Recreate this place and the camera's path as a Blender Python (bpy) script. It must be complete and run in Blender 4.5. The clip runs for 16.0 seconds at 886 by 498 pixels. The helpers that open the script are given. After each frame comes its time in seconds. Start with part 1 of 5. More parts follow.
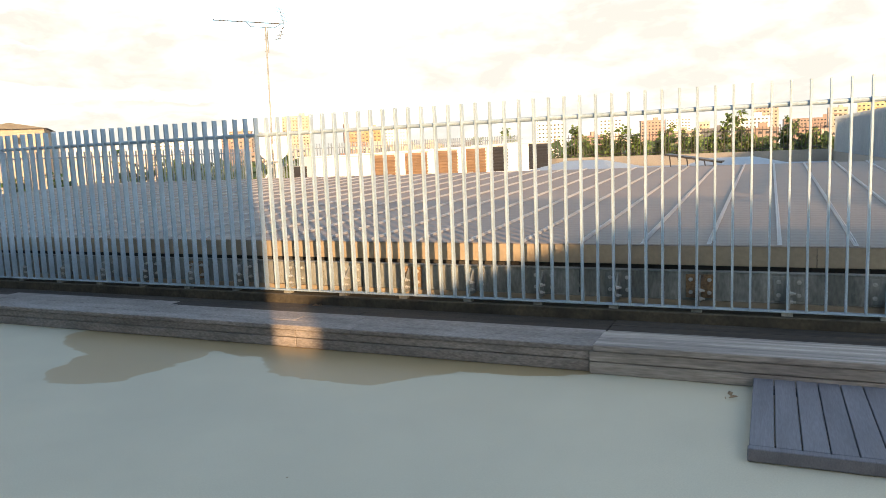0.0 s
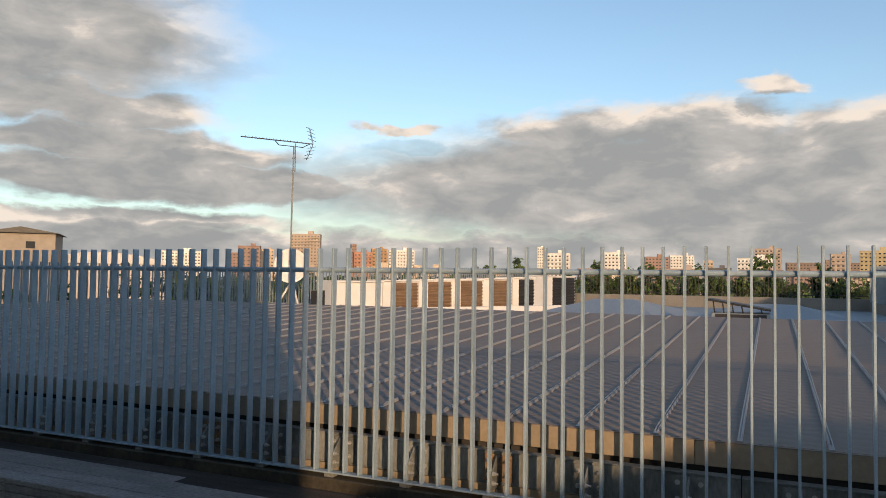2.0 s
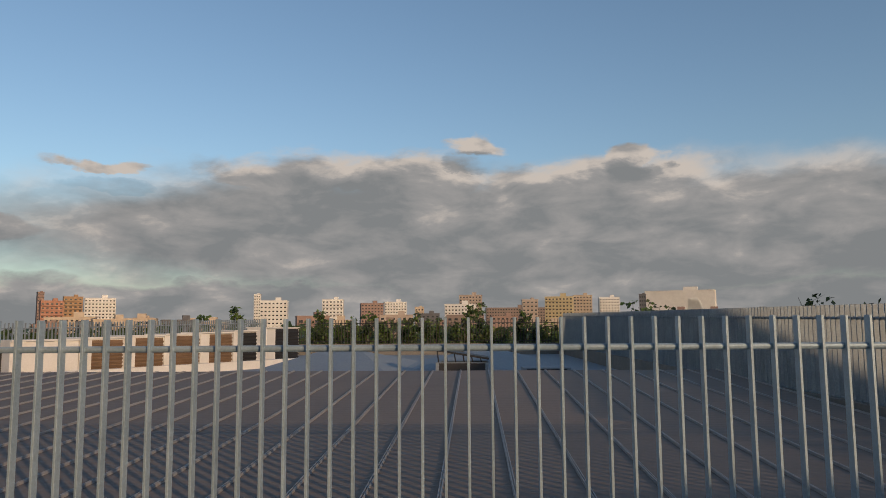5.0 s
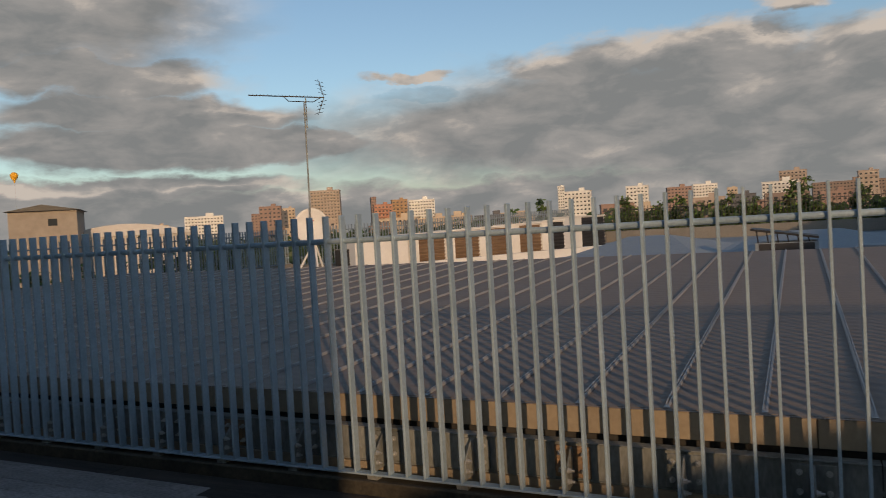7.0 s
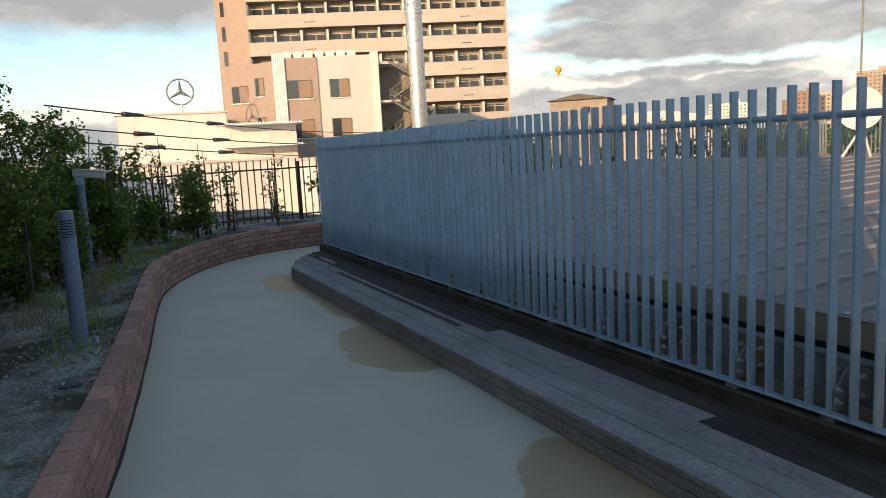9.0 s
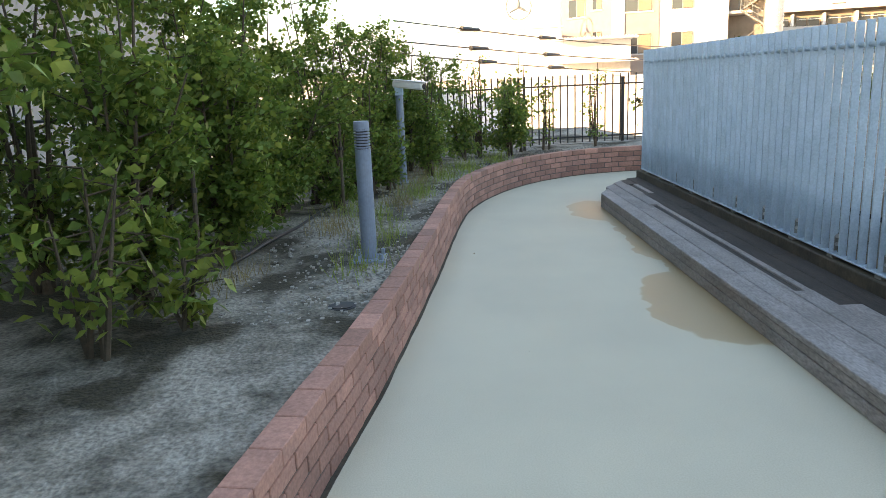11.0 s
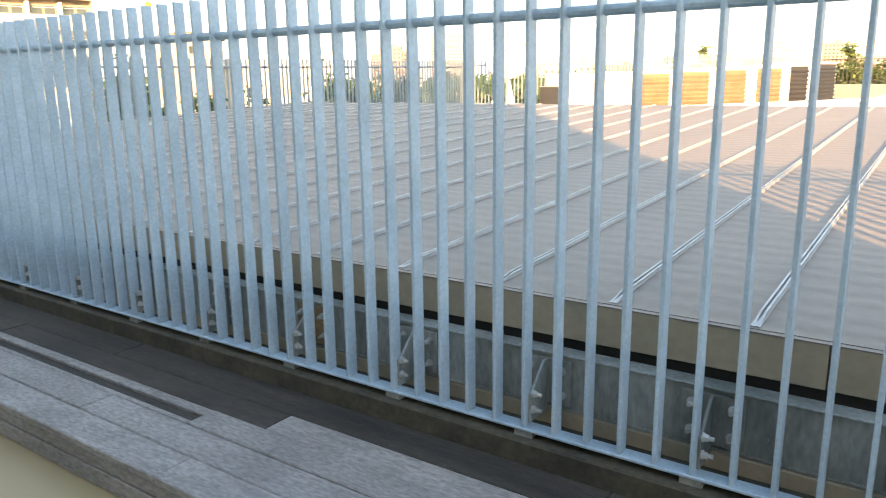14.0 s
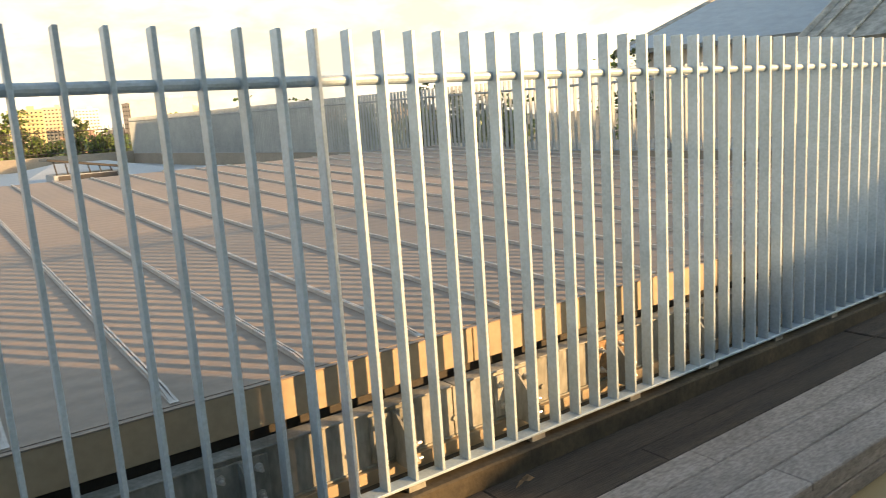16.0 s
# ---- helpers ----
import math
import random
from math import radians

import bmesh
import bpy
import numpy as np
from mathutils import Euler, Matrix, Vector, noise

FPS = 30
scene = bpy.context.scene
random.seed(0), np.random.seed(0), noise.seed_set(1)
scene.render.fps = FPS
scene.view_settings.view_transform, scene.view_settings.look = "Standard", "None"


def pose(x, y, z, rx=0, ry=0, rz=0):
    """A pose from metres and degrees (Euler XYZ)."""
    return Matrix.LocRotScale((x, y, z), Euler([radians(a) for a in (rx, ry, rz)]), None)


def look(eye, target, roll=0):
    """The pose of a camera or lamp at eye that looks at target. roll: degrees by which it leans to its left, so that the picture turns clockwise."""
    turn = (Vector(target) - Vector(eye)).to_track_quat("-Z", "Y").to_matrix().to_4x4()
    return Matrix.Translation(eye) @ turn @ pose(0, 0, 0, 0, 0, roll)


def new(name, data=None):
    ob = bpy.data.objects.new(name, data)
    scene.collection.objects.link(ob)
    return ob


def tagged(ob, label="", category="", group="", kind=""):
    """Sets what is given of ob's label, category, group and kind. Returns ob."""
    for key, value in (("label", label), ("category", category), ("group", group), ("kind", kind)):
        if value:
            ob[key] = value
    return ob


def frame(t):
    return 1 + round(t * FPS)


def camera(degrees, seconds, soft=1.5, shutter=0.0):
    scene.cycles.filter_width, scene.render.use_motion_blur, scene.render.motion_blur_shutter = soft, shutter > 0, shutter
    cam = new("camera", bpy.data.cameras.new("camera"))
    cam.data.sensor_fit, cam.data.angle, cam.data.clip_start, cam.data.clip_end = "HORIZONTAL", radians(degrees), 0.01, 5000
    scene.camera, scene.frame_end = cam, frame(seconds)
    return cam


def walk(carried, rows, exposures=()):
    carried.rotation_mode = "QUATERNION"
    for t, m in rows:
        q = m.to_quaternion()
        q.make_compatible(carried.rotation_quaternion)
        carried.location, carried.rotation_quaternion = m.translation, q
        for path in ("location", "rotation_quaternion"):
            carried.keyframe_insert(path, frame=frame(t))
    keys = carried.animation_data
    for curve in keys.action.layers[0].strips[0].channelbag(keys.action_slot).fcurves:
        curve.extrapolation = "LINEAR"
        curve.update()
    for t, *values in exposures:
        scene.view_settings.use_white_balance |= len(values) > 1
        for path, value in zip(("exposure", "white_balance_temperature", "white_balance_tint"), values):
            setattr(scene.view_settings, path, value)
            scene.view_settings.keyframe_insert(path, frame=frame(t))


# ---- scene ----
cam = camera(62.1, 16.0, soft=0.65, shutter=0.08)
PATH = [
    (0, (3.59, -4.644, 1.222), (2.783, -2.831, 0.97), -2.3),
    (0.5, (3.269, -4.488, 1.199), (2.429, -2.681, 1.026), -1.1),
    (1, (3.003, -4.228, 1.275), (2.156, -2.418, 1.182), -0.2),
    (1.5, (2.749, -4.029, 1.382), (1.9, -2.218, 1.376), 0.1),
    (2, (2.586, -3.754, 1.382), (1.771, -1.929, 1.466), 0.8),
    (2.5, (2.45, -3.524, 1.443), (1.795, -1.64, 1.593), 1.2),
    (3, (2.305, -3.37, 1.503), (1.806, -1.444, 1.71), 0.7),
    (3.5, (2.235, -3.336, 1.521), (1.94, -1.373, 1.764), 0.4),
    (4, (2.167, -3.267, 1.518), (2.05, -1.285, 1.755), -0.1),
    (4.2, (2.165, -3.249, 1.518), (2.102, -1.264, 1.752), -0.3),
    (6.5, (2.372, -3.191, 1.496), (1.893, -1.25, 1.547), -2.4),
    (7, (2.192, -3.159, 1.471), (1.321, -1.359, 1.412), -3.4),
    (7.5, (2.125, -3.071, 1.443), (0.92, -1.482, 1.291), -3.0),
    (8, (1.981, -2.875, 1.403), (0.536, -1.509, 1.199), -3.0),
    (8.5, (1.821, -2.668, 1.393), (0.174, -1.559, 1.148), -3.2),
    (9, (1.632, -2.577, 1.397), (-0.165, -1.744, 1.118), -3.1),
    (9.5, (1.485, -2.532, 1.391), (-0.43, -2.049, 1.075), -3.2),
    (9.7, (1.494, -2.504, 1.376), (-0.45, -2.165, 1.046), -3.0),
    (11.8, (0.386, -2.24, 1.345), (-1.56, -2.274, 0.885), -2.5),
    (12, (0.247, -2.26, 1.343), (-1.698, -2.187, 0.883), -2.1),
    (12.5, (-0.06, -2.201, 1.333), (-1.978, -1.873, 0.871), -1.4),
    (13, (-0.333, -2.035, 1.332), (-2.137, -1.316, 0.856), -0.9),
    (13.5, (-0.629, -1.919, 1.296), (-2.192, -0.763, 0.825), -0.8),
    (14, (-0.826, -1.820, 1.269), (-1.942, -0.223, 0.818), -0.8),
    (14.5, (-0.894, -1.660, 1.273), (-1.449, 0.210, 0.831), -1.1),
    (15, (-0.939, -1.601, 1.283), (-0.890, 0.356, 0.872), -2.1),
    (15.5, (-0.933, -1.652, 1.293), (-0.280, 0.199, 0.911), -3.0),
    (16, (-0.892, -1.778, 1.316), (0.246, -0.172, 0.966), -3.9),
]
EXPOSURES = [(0, 1.1, 7700, 10), (1, 0.5, 7400, 10), (1.5, 0.02, 7100, 10), (2.5, -0.55, 6700, 10), (4.2, -0.88, 6600, 10), (6.5, -1.12, 6700, 10), (7.5, -0.72, 6900, 10), (8, -0.3, 6900, 10), (8.5, 0.0, 6800, 9), (9.7, 0.24, 6800, 10),
             (11.8, 2.36, 8500, 11), (13, 2.24, 8400, 11), (14.5, 2.2, 9000, 10), (15, 2.05, 9400, 10), (15.5, 1.68, 9900, 10), (16, 1.3, 9900, 10)]
SKY_STRENGTH, SKY_GAIN, SKY_TINT = 0.107, 2.55, (0.94, 1.0, 1.06)
CLOUD_EDGE, CLOUD_MID, CLOUD_DARK = (10.5, 9.4, 8.5), (6.0, 5.85, 5.8), (4.0, 4.2, 4.35)
# cloud masses: bearing, height, half width and half height in degrees
CLOUDS = ((-6, 7.0, 50, 5.6), (14.5, 11.3, 7, 2.1), (5, 11.6, 8, 1.9), (-9, 11.0, 11, 1.9), (62, 16.5, 24, 6.0), (50, 11.6, 10, 1.9), (46, 9.2, 12, 1.6), (44, 6.9, 18, 1.9), (52, 3.9, 20, 1.2), (68, 8.8, 12, 1.5),
          (98, 13.5, 31, 5.4), (-62, 10, 28, 7), (-0.1, 13.9, 2.4, 0.8), (-12.6, 12.6, 2.4, 0.9), (27, 11.6, 3.2, 0.45), (20, 1.0, 260, 3.0), (135, 22, 30, 9), (-120, 16, 40, 8), (20, 52, 40, 7))
SUN_POWER = 4.8

walk(cam, [(t, look(eye, target, roll)) for t, eye, target, roll in PATH], EXPOSURES)

# ---------------------------------------------------------------- world and sun
SUN_AZ = math.atan2(0.63, -0.775)          # the sun stands towards +x, -y
SUN_EL = radians(12.0)
world = bpy.data.worlds.new("evening_sky")
scene.world = world
world.use_nodes = True


def sky_nodes(nt):
    N, L = nt.nodes, nt.links
    N.clear()

    def node(kind, **kw):
        n = N.new(kind)
        for k, v in kw.items():
            n.inputs[k].default_value = v
        return n

    def math_node(op, a, b=0.0, clamp=False):
        n = N.new("ShaderNodeMath")
        n.operation, n.use_clamp = op, clamp
        for i, v in enumerate((a, b)):
            if isinstance(v, (int, float)):
                n.inputs[i].default_value = v
            else:
                L.new(v, n.inputs[i])
        return n.outputs[0]

    def ramp(fac, stops):
        n = N.new("ShaderNodeValToRGB")
        n.color_ramp.elements[0].position, n.color_ramp.elements[0].color = stops[0][0], (*stops[0][1], 1)
        n.color_ramp.elements[1].position, n.color_ramp.elements[1].color = stops[-1][0], (*stops[-1][1], 1)
        for p, c in stops[1:-1]:
            e = n.color_ramp.elements.new(p)
            e.color = (*c, 1)
        L.new(fac, n.inputs[0])
        return n.outputs[0]

    sky = N.new("ShaderNodeTexSky")
    sky.sky_type, sky.sun_disc = "NISHITA", False
    sky.sun_elevation, sky.sun_rotation = SUN_EL, math.atan2(0.63, -0.775)
    sky.altitude, sky.dust_density, sky.ozone_density = 20, 1.2, 1.5
    co = N.new("ShaderNodeTexCoord")
    sep = N.new("ShaderNodeSeparateXYZ")
    L.new(co.outputs["Generated"], sep.inputs[0])
    # bearing from +y towards -x and height above the horizon, both in degrees
    bearing = math_node("MULTIPLY", math_node("ARCTAN2", math_node("MULTIPLY", sep.outputs[0], -1.0), sep.outputs[1]), 57.29578)
    height = math_node("MULTIPLY", math_node("ARCSINE", sep.outputs[2]), 57.29578)
    place = N.new("ShaderNodeCombineXYZ")
    L.new(bearing, place.inputs[0]), L.new(height, place.inputs[1])

    def squeeze(sx, sy, off):
        mp = N.new("ShaderNodeMapping")
        mp.inputs["Scale"].default_value, mp.inputs["Location"].default_value = (1 / sx, 1 / sy, 0), off
        L.new(place.outputs[0], mp.inputs["Vector"])
        return mp.outputs[0]

    big = node("ShaderNodeTexNoise", Scale=1.0, Detail=9.0, Roughness=0.56, Distortion=0.1)
    L.new(squeeze(7.5, 3.4, (3.1, 1.7, 0.4)), big.inputs["Vector"])
    fine = node("ShaderNodeTexNoise", Scale=1.0, Detail=8.0, Roughness=0.55, Distortion=0.25)
    L.new(squeeze(5.0, 2.1, (0.3, 5.2, 2.6)), fine.inputs["Vector"])
    centred = N.new("ShaderNodeVectorMath")
    centred.operation = "SUBTRACT"
    centred.inputs[1].default_value = (0.5, 0.5, 0.5)
    L.new(big.outputs["Color"], centred.inputs[0])
    push = N.new("ShaderNodeVectorMath")
    push.operation = "MULTIPLY"
    push.inputs[1].default_value = (9.0, 4.2, 0.0)
    L.new(centred.outputs[0], push.inputs[0])
    moved = N.new("ShaderNodeVectorMath")
    moved.operation = "ADD"
    L.new(place.outputs[0], moved.inputs[0]), L.new(push.outputs[0], moved.inputs[1])

    def masses(lift_by):
        best = None
        for b, e, hw, hh in CLOUDS:
            mp = N.new("ShaderNodeMapping")
            mp.inputs["Scale"].default_value, mp.inputs["Location"].default_value = (1 / hw, 1 / hh, 0), (-b / hw, (lift_by - e) / hh, 0)
            L.new(moved.outputs[0], mp.inputs["Vector"])
            ln = N.new("ShaderNodeVectorMath")
            ln.operation = "LENGTH"
            L.new(mp.outputs[0], ln.inputs[0])
            best = ln.outputs["Value"] if best is None else math_node("MINIMUM", best, ln.outputs["Value"])
        soft = N.new("ShaderNodeMapRange")
        soft.interpolation_type = "SMOOTHSTEP"
        soft.inputs[1].default_value, soft.inputs[2].default_value = 1.15, 0.66
        L.new(best, soft.inputs[0])
        return soft.outputs[0]

    dens, above = masses(0.0), masses(1.1)
    # lit rims where the cloud thins out upwards, grey undersides
    body = math_node("ADD", math_node("MULTIPLY", above, 0.42), math_node("MULTIPLY", math_node("ADD", math_node("MULTIPLY", fine.outputs[0], 1.7), -0.40), 0.95))
    shade = ramp(body, [(0.40, CLOUD_EDGE), (0.66, CLOUD_MID), (1.0, CLOUD_DARK)])
    skyc = N.new("ShaderNodeMix")
    skyc.data_type, skyc.blend_type = "RGBA", "MULTIPLY"
    skyc.inputs["Factor"].default_value = 1.0
    L.new(sky.outputs[0], skyc.inputs["A"])
    skyc.inputs["B"].default_value = (SKY_GAIN * SKY_TINT[0], SKY_GAIN * SKY_TINT[1], SKY_GAIN * SKY_TINT[2], 1)
    both = N.new("ShaderNodeMix")
    both.data_type = "RGBA"
    L.new(dens, both.inputs["Factor"])
    L.new(skyc.outputs["Result"], both.inputs["A"])
    L.new(shade, both.inputs["B"])
    bg = N.new("ShaderNodeBackground")
    bg.inputs["Strength"].default_value = SKY_STRENGTH
    L.new(both.outputs["Result"], bg.inputs["Color"])
    out = N.new("ShaderNodeOutputWorld")
    L.new(bg.outputs[0], out.inputs["Surface"])


sky_nodes(world.node_tree)
sun_data = bpy.data.lights.new("sun", "SUN")
sun_data.energy, sun_data.angle, sun_data.color = SUN_POWER, radians(0.55), (1.0, 0.66, 0.39)
sun = new("sun", sun_data)
sun.matrix_world = look((0, 0, 0), (-0.63 * math.cos(SUN_EL), 0.775 * math.cos(SUN_EL), -math.sin(SUN_EL)))


# ---------------------------------------------------------------- materials
def material(name, color, rough=0.6, metal=0.0, vary=0.15, scale=4.0, fine=60.0, bump=0.0, second=None, spread=0.5, per_piece=0.0, stretch=(1, 1, 1), spec=0.5):
    """A surface with large stains (scale), grain (fine), relief and, per piece, a small change of tone."""
    m = bpy.data.materials.new(name)
    m.use_nodes = True
    N, L = m.node_tree.nodes, m.node_tree.links
    p = N["Principled BSDF"]
    p.inputs["Roughness"].default_value, p.inputs["Metallic"].default_value = rough, metal
    p.inputs["Specular IOR Level"].default_value = spec
    co = N.new("ShaderNodeTexCoord")
    mp = N.new("ShaderNodeMapping")
    mp.inputs["Scale"].default_value = stretch
    geo = N.new("ShaderNodeNewGeometry")
    L.new(geo.outputs["Position"], mp.inputs["Vector"])
    a, b = N.new("ShaderNodeTexNoise"), N.new("ShaderNodeTexNoise")
    a.inputs["Scale"].default_value, a.inputs["Detail"].default_value, a.inputs["Roughness"].default_value = scale, 5, 0.6
    b.inputs["Scale"].default_value, b.inputs["Detail"].default_value = fine, 3
    for n in (a, b):
        L.new(mp.outputs[0], n.inputs["Vector"])
    r = N.new("ShaderNodeValToRGB")
    other = second or tuple(c * (1 - vary * 2) for c in color)
    r.color_ramp.elements[0].position, r.color_ramp.elements[0].color = 0.5 - spread * 0.4, (*other, 1)
    r.color_ramp.elements[1].position, r.color_ramp.elements[1].color = 0.5 + spread * 0.4, (*color, 1)
    L.new(a.outputs[0], r.inputs[0])
    tone = N.new("ShaderNodeMapRange")
    tone.inputs[1].default_value, tone.inputs[2].default_value = 0.3, 0.7
    tone.inputs[3].default_value, tone.inputs[4].default_value = 1 - vary, 1 + vary
    L.new(b.outputs[0], tone.inputs[0])
    value = tone.outputs[0]
    if per_piece:
        info = N.new("ShaderNodeObjectInfo")
        pr = N.new("ShaderNodeMapRange")
        pr.inputs[3].default_value, pr.inputs[4].default_value = 1 - per_piece, 1 + per_piece
        L.new(info.outputs["Random"], pr.inputs[0])
        mu = N.new("ShaderNodeMath")
        mu.operation = "MULTIPLY"
        L.new(value, mu.inputs[0]), L.new(pr.outputs[0], mu.inputs[1])
        value = mu.outputs[0]
    sc = N.new("ShaderNodeVectorMath")
    sc.operation = "SCALE"
    L.new(r.outputs[0], sc.inputs[0]), L.new(value, sc.inputs["Scale"])
    L.new(sc.outputs[0], p.inputs["Base Color"])
    rr = N.new("ShaderNodeMapRange")
    rr.inputs[3].default_value, rr.inputs[4].default_value = max(rough - 0.12, 0.05), min(rough + 0.12, 1)
    L.new(a.outputs[0], rr.inputs[0]), L.new(rr.outputs[0], p.inputs["Roughness"])
    if bump:
        bp = N.new("ShaderNodeBump")
        bp.inputs["Strength"].default_value, bp.inputs["Distance"].default_value = 1.0, bump
        L.new(b.outputs[0], bp.inputs["Height"]), L.new(bp.outputs[0], p.inputs["Normal"])
    return m


GALV = material("galvanised_steel", (0.41, 0.53, 0.62), 0.45, 0.2, 0.10, 6, 90, 0.0006, (0.31, 0.42, 0.50), per_piece=0.07)
GALV_OLD = material("weathered_galvanised_steel", (0.29, 0.305, 0.29), 0.6, 0.2, 0.2, 5, 70, 0.001, (0.15, 0.16, 0.15), 0.3, stretch=(1, 1, 0.35))
GALV_DULL = material("dull_galvanised_steel", (0.28, 0.335, 0.375), 0.6, 0.2, 0.12, 3, 50, 0, (0.21, 0.255, 0.29), per_piece=0.06)
RUST = material("rusty_steel", (0.33, 0.20, 0.10), 0.8, 0.1, 0.3, 14, 90, 0.001, (0.16, 0.12, 0.09))
BOLT = material("bright_bolt_steel", (0.50, 0.51, 0.50), 0.35, 0.5, 0.08)
FASCIA = material("tan_coated_fascia", (0.35, 0.285, 0.20), 0.6, 0.0, 0.08, 2, 40, 0, (0.27, 0.225, 0.165))
RIB = material("rib_cap_metal", (0.40, 0.395, 0.39), 0.5, 0.2, 0.1, 3, 60)
# near-black fill that paints the shade below the fascia
GAP = material("gap_shade_fill", (0.05, 0.048, 0.045), 0.9)
CONCRETE = material("weathered_concrete", (0.30, 0.29, 0.26), 0.9, 0, 0.15, 3, 50, 0.002, (0.17, 0.16, 0.14), 0.5)
# mossy concrete, its colour lowered further to hold the kerb's shade
MOSSY_SHADED = material("mossy_shade_darkened_concrete", (0.075, 0.064, 0.044), 0.9, 0, 0.25, 4, 50, 0.003, (0.022, 0.021, 0.016), 0.5)
LEDGE_WOOD = material("weathered_timber_plank", (0.29, 0.27, 0.26), 0.9, 0, 0.26, 2.6, 40, 0.003, (0.16, 0.148, 0.142), 0.55, 0.10, (0.9, 2.6, 2.6))
# mossy blotched rear planks, with the shade beside the fence put into the colour
LEDGE_DARK = material("mossy_shade_darkened_plank", (0.055, 0.045, 0.037), 0.85, 0, 0.35, 2.4, 34, 0.003, (0.014, 0.012, 0.011), 0.42, 0.12, (0.6, 5, 3))
LEDGE_PALE = material("pale_timber_plank", (0.42, 0.385, 0.35), 0.85, 0, 0.25, 2.2, 30, 0.002, (0.21, 0.19, 0.18), 0.35, 0.10, (0.35, 9, 3))
DECK_WOOD = material("grey_deck_board", (0.16, 0.162, 0.185), 0.75, 0, 0.14, 3, 40, 0.001, (0.11, 0.112, 0.13), 0.5, 0.08, (6, 0.4, 3))
BRICK = material("red_brown_brick", (0.42, 0.215, 0.16), 0.85, 0, 0.18, 5, 70, 0.0015, (0.27, 0.14, 0.11), 0.6, 0.26)
MORTAR = material("mortar", (0.13, 0.10, 0.085), 0.95, 0, 0.1, 6, 80, 0.001)
SOIL = material("pale_gravelly_soil", (0.27, 0.25, 0.21), 0.95, 0, 0.45, 1.9, 55, 0.014, (0.035, 0.030, 0.016), 0.20)
STONES = material("pale_gravel", (0.36, 0.345, 0.31), 0.9, 0, 0.3, 9, 40, 0, (0.17, 0.155, 0.13))
BOLLARD = material("blue_grey_painted_metal", (0.20, 0.245, 0.31), 0.45, 0.1, 0.08, 5, 60, 0, (0.16, 0.20, 0.26))
BLACK = material("black_painted_steel", (0.025, 0.024, 0.024), 0.5, 0, 0.2, 5)
WHITE = material("white_painted_metal", (0.78, 0.77, 0.74), 0.45, 0, 0.04, 2, 30, 0, (0.70, 0.69, 0.65))
WHITE_WALL = material("white_render_wall", (0.72, 0.70, 0.66), 0.8, 0, 0.05, 0.5, 6, 0, (0.62, 0.60, 0.57))
LOUVRE = material("brown_timber_louvre", (0.22, 0.145, 0.09), 0.7, 0, 0.15, 4, 60, 0, (0.16, 0.105, 0.066), per_piece=0.12)
DARK = material("dark_opening", (0.03, 0.03, 0.032), 0.6)
DECK_METAL = material("blue_grey_sheet_metal", (0.26, 0.30, 0.33), 0.65, 0.1, 0.1, 1.2, 20, 0, (0.22, 0.26, 0.30), 0.5)
PARAPET = material("grey_parapet_concrete", (0.23, 0.215, 0.19), 0.85, 0, 0.1, 1, 20, 0.002, (0.165, 0.155, 0.135))
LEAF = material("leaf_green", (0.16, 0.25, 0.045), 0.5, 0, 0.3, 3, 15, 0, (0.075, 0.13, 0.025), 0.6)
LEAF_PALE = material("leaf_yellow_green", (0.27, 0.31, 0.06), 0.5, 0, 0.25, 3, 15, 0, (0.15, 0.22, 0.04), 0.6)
LEAF_DARK = material("leaf_deep_green", (0.05, 0.085, 0.02), 0.55, 0, 0.3, 2, 12, 0, (0.025, 0.045, 0.012), 0.6)


def let_light_through(m, share):
    """Thin leaf: part of the light passes through the blade."""
    N, L = m.node_tree.nodes, m.node_tree.links
    p, out = N["Principled BSDF"], N["Material Output"]
    tr = N.new("ShaderNodeBsdfTranslucent")
    L.new(p.inputs["Base Color"].links[0].from_socket, tr.inputs["Color"])
    mx = N.new("ShaderNodeMixShader")
    mx.inputs[0].default_value = share
    L.new(p.outputs[0], mx.inputs[1]), L.new(tr.outputs[0], mx.inputs[2]), L.new(mx.outputs[0], out.inputs["Surface"])


for leaf_mat in (LEAF, LEAF_PALE):
    let_light_through(leaf_mat, 0.28)
BARK = material("brown_bark", (0.10, 0.075, 0.05), 0.9, 0, 0.2, 12, 60, 0.003)
DRY = material("dry_grass", (0.34, 0.27, 0.12), 0.9, 0, 0.3, 6, 40)
TOWER_WALL = material("beige_tower_concrete", (0.53, 0.48, 0.43), 0.8, 0, 0.06, 0.08, 1.5, 0, (0.46, 0.42, 0.375))
TOWER_SIDE = material("pink_beige_tower_tile", (0.44, 0.355, 0.30), 0.8, 0, 0.05, 0.08, 1.5, 0, (0.40, 0.32, 0.27))
# wall colour with the shade of recesses already mixed in
RECESS = material("shade_toned_wall", (0.33, 0.28, 0.23), 0.8, 0, 0.1, 0.1, 2)
PALE_WALL = material("pale_grey_render", (0.60, 0.57, 0.54), 0.8, 0, 0.04, 0.1, 2)
PINK_WALL = material("pink_beige_render", (0.38, 0.295, 0.245), 0.8, 0, 0.05, 0.1, 2)
STEEL_FLUE = material("stainless_flue", (0.60, 0.58, 0.55), 0.28, 0.7, 0.05, 1, 12)
ORANGE = material("orange_balloon_cloth", (0.85, 0.42, 0.03), 0.6, 0, 0.05)
GROUND_FAR = material("city_ground", (0.16, 0.15, 0.13), 0.95, 0, 0.3, 0.02, 0.3, 0, (0.08, 0.09, 0.06))
PODIUM = material("podium_wall", (0.45, 0.43, 0.40), 0.85, 0, 0.06, 0.3, 4)
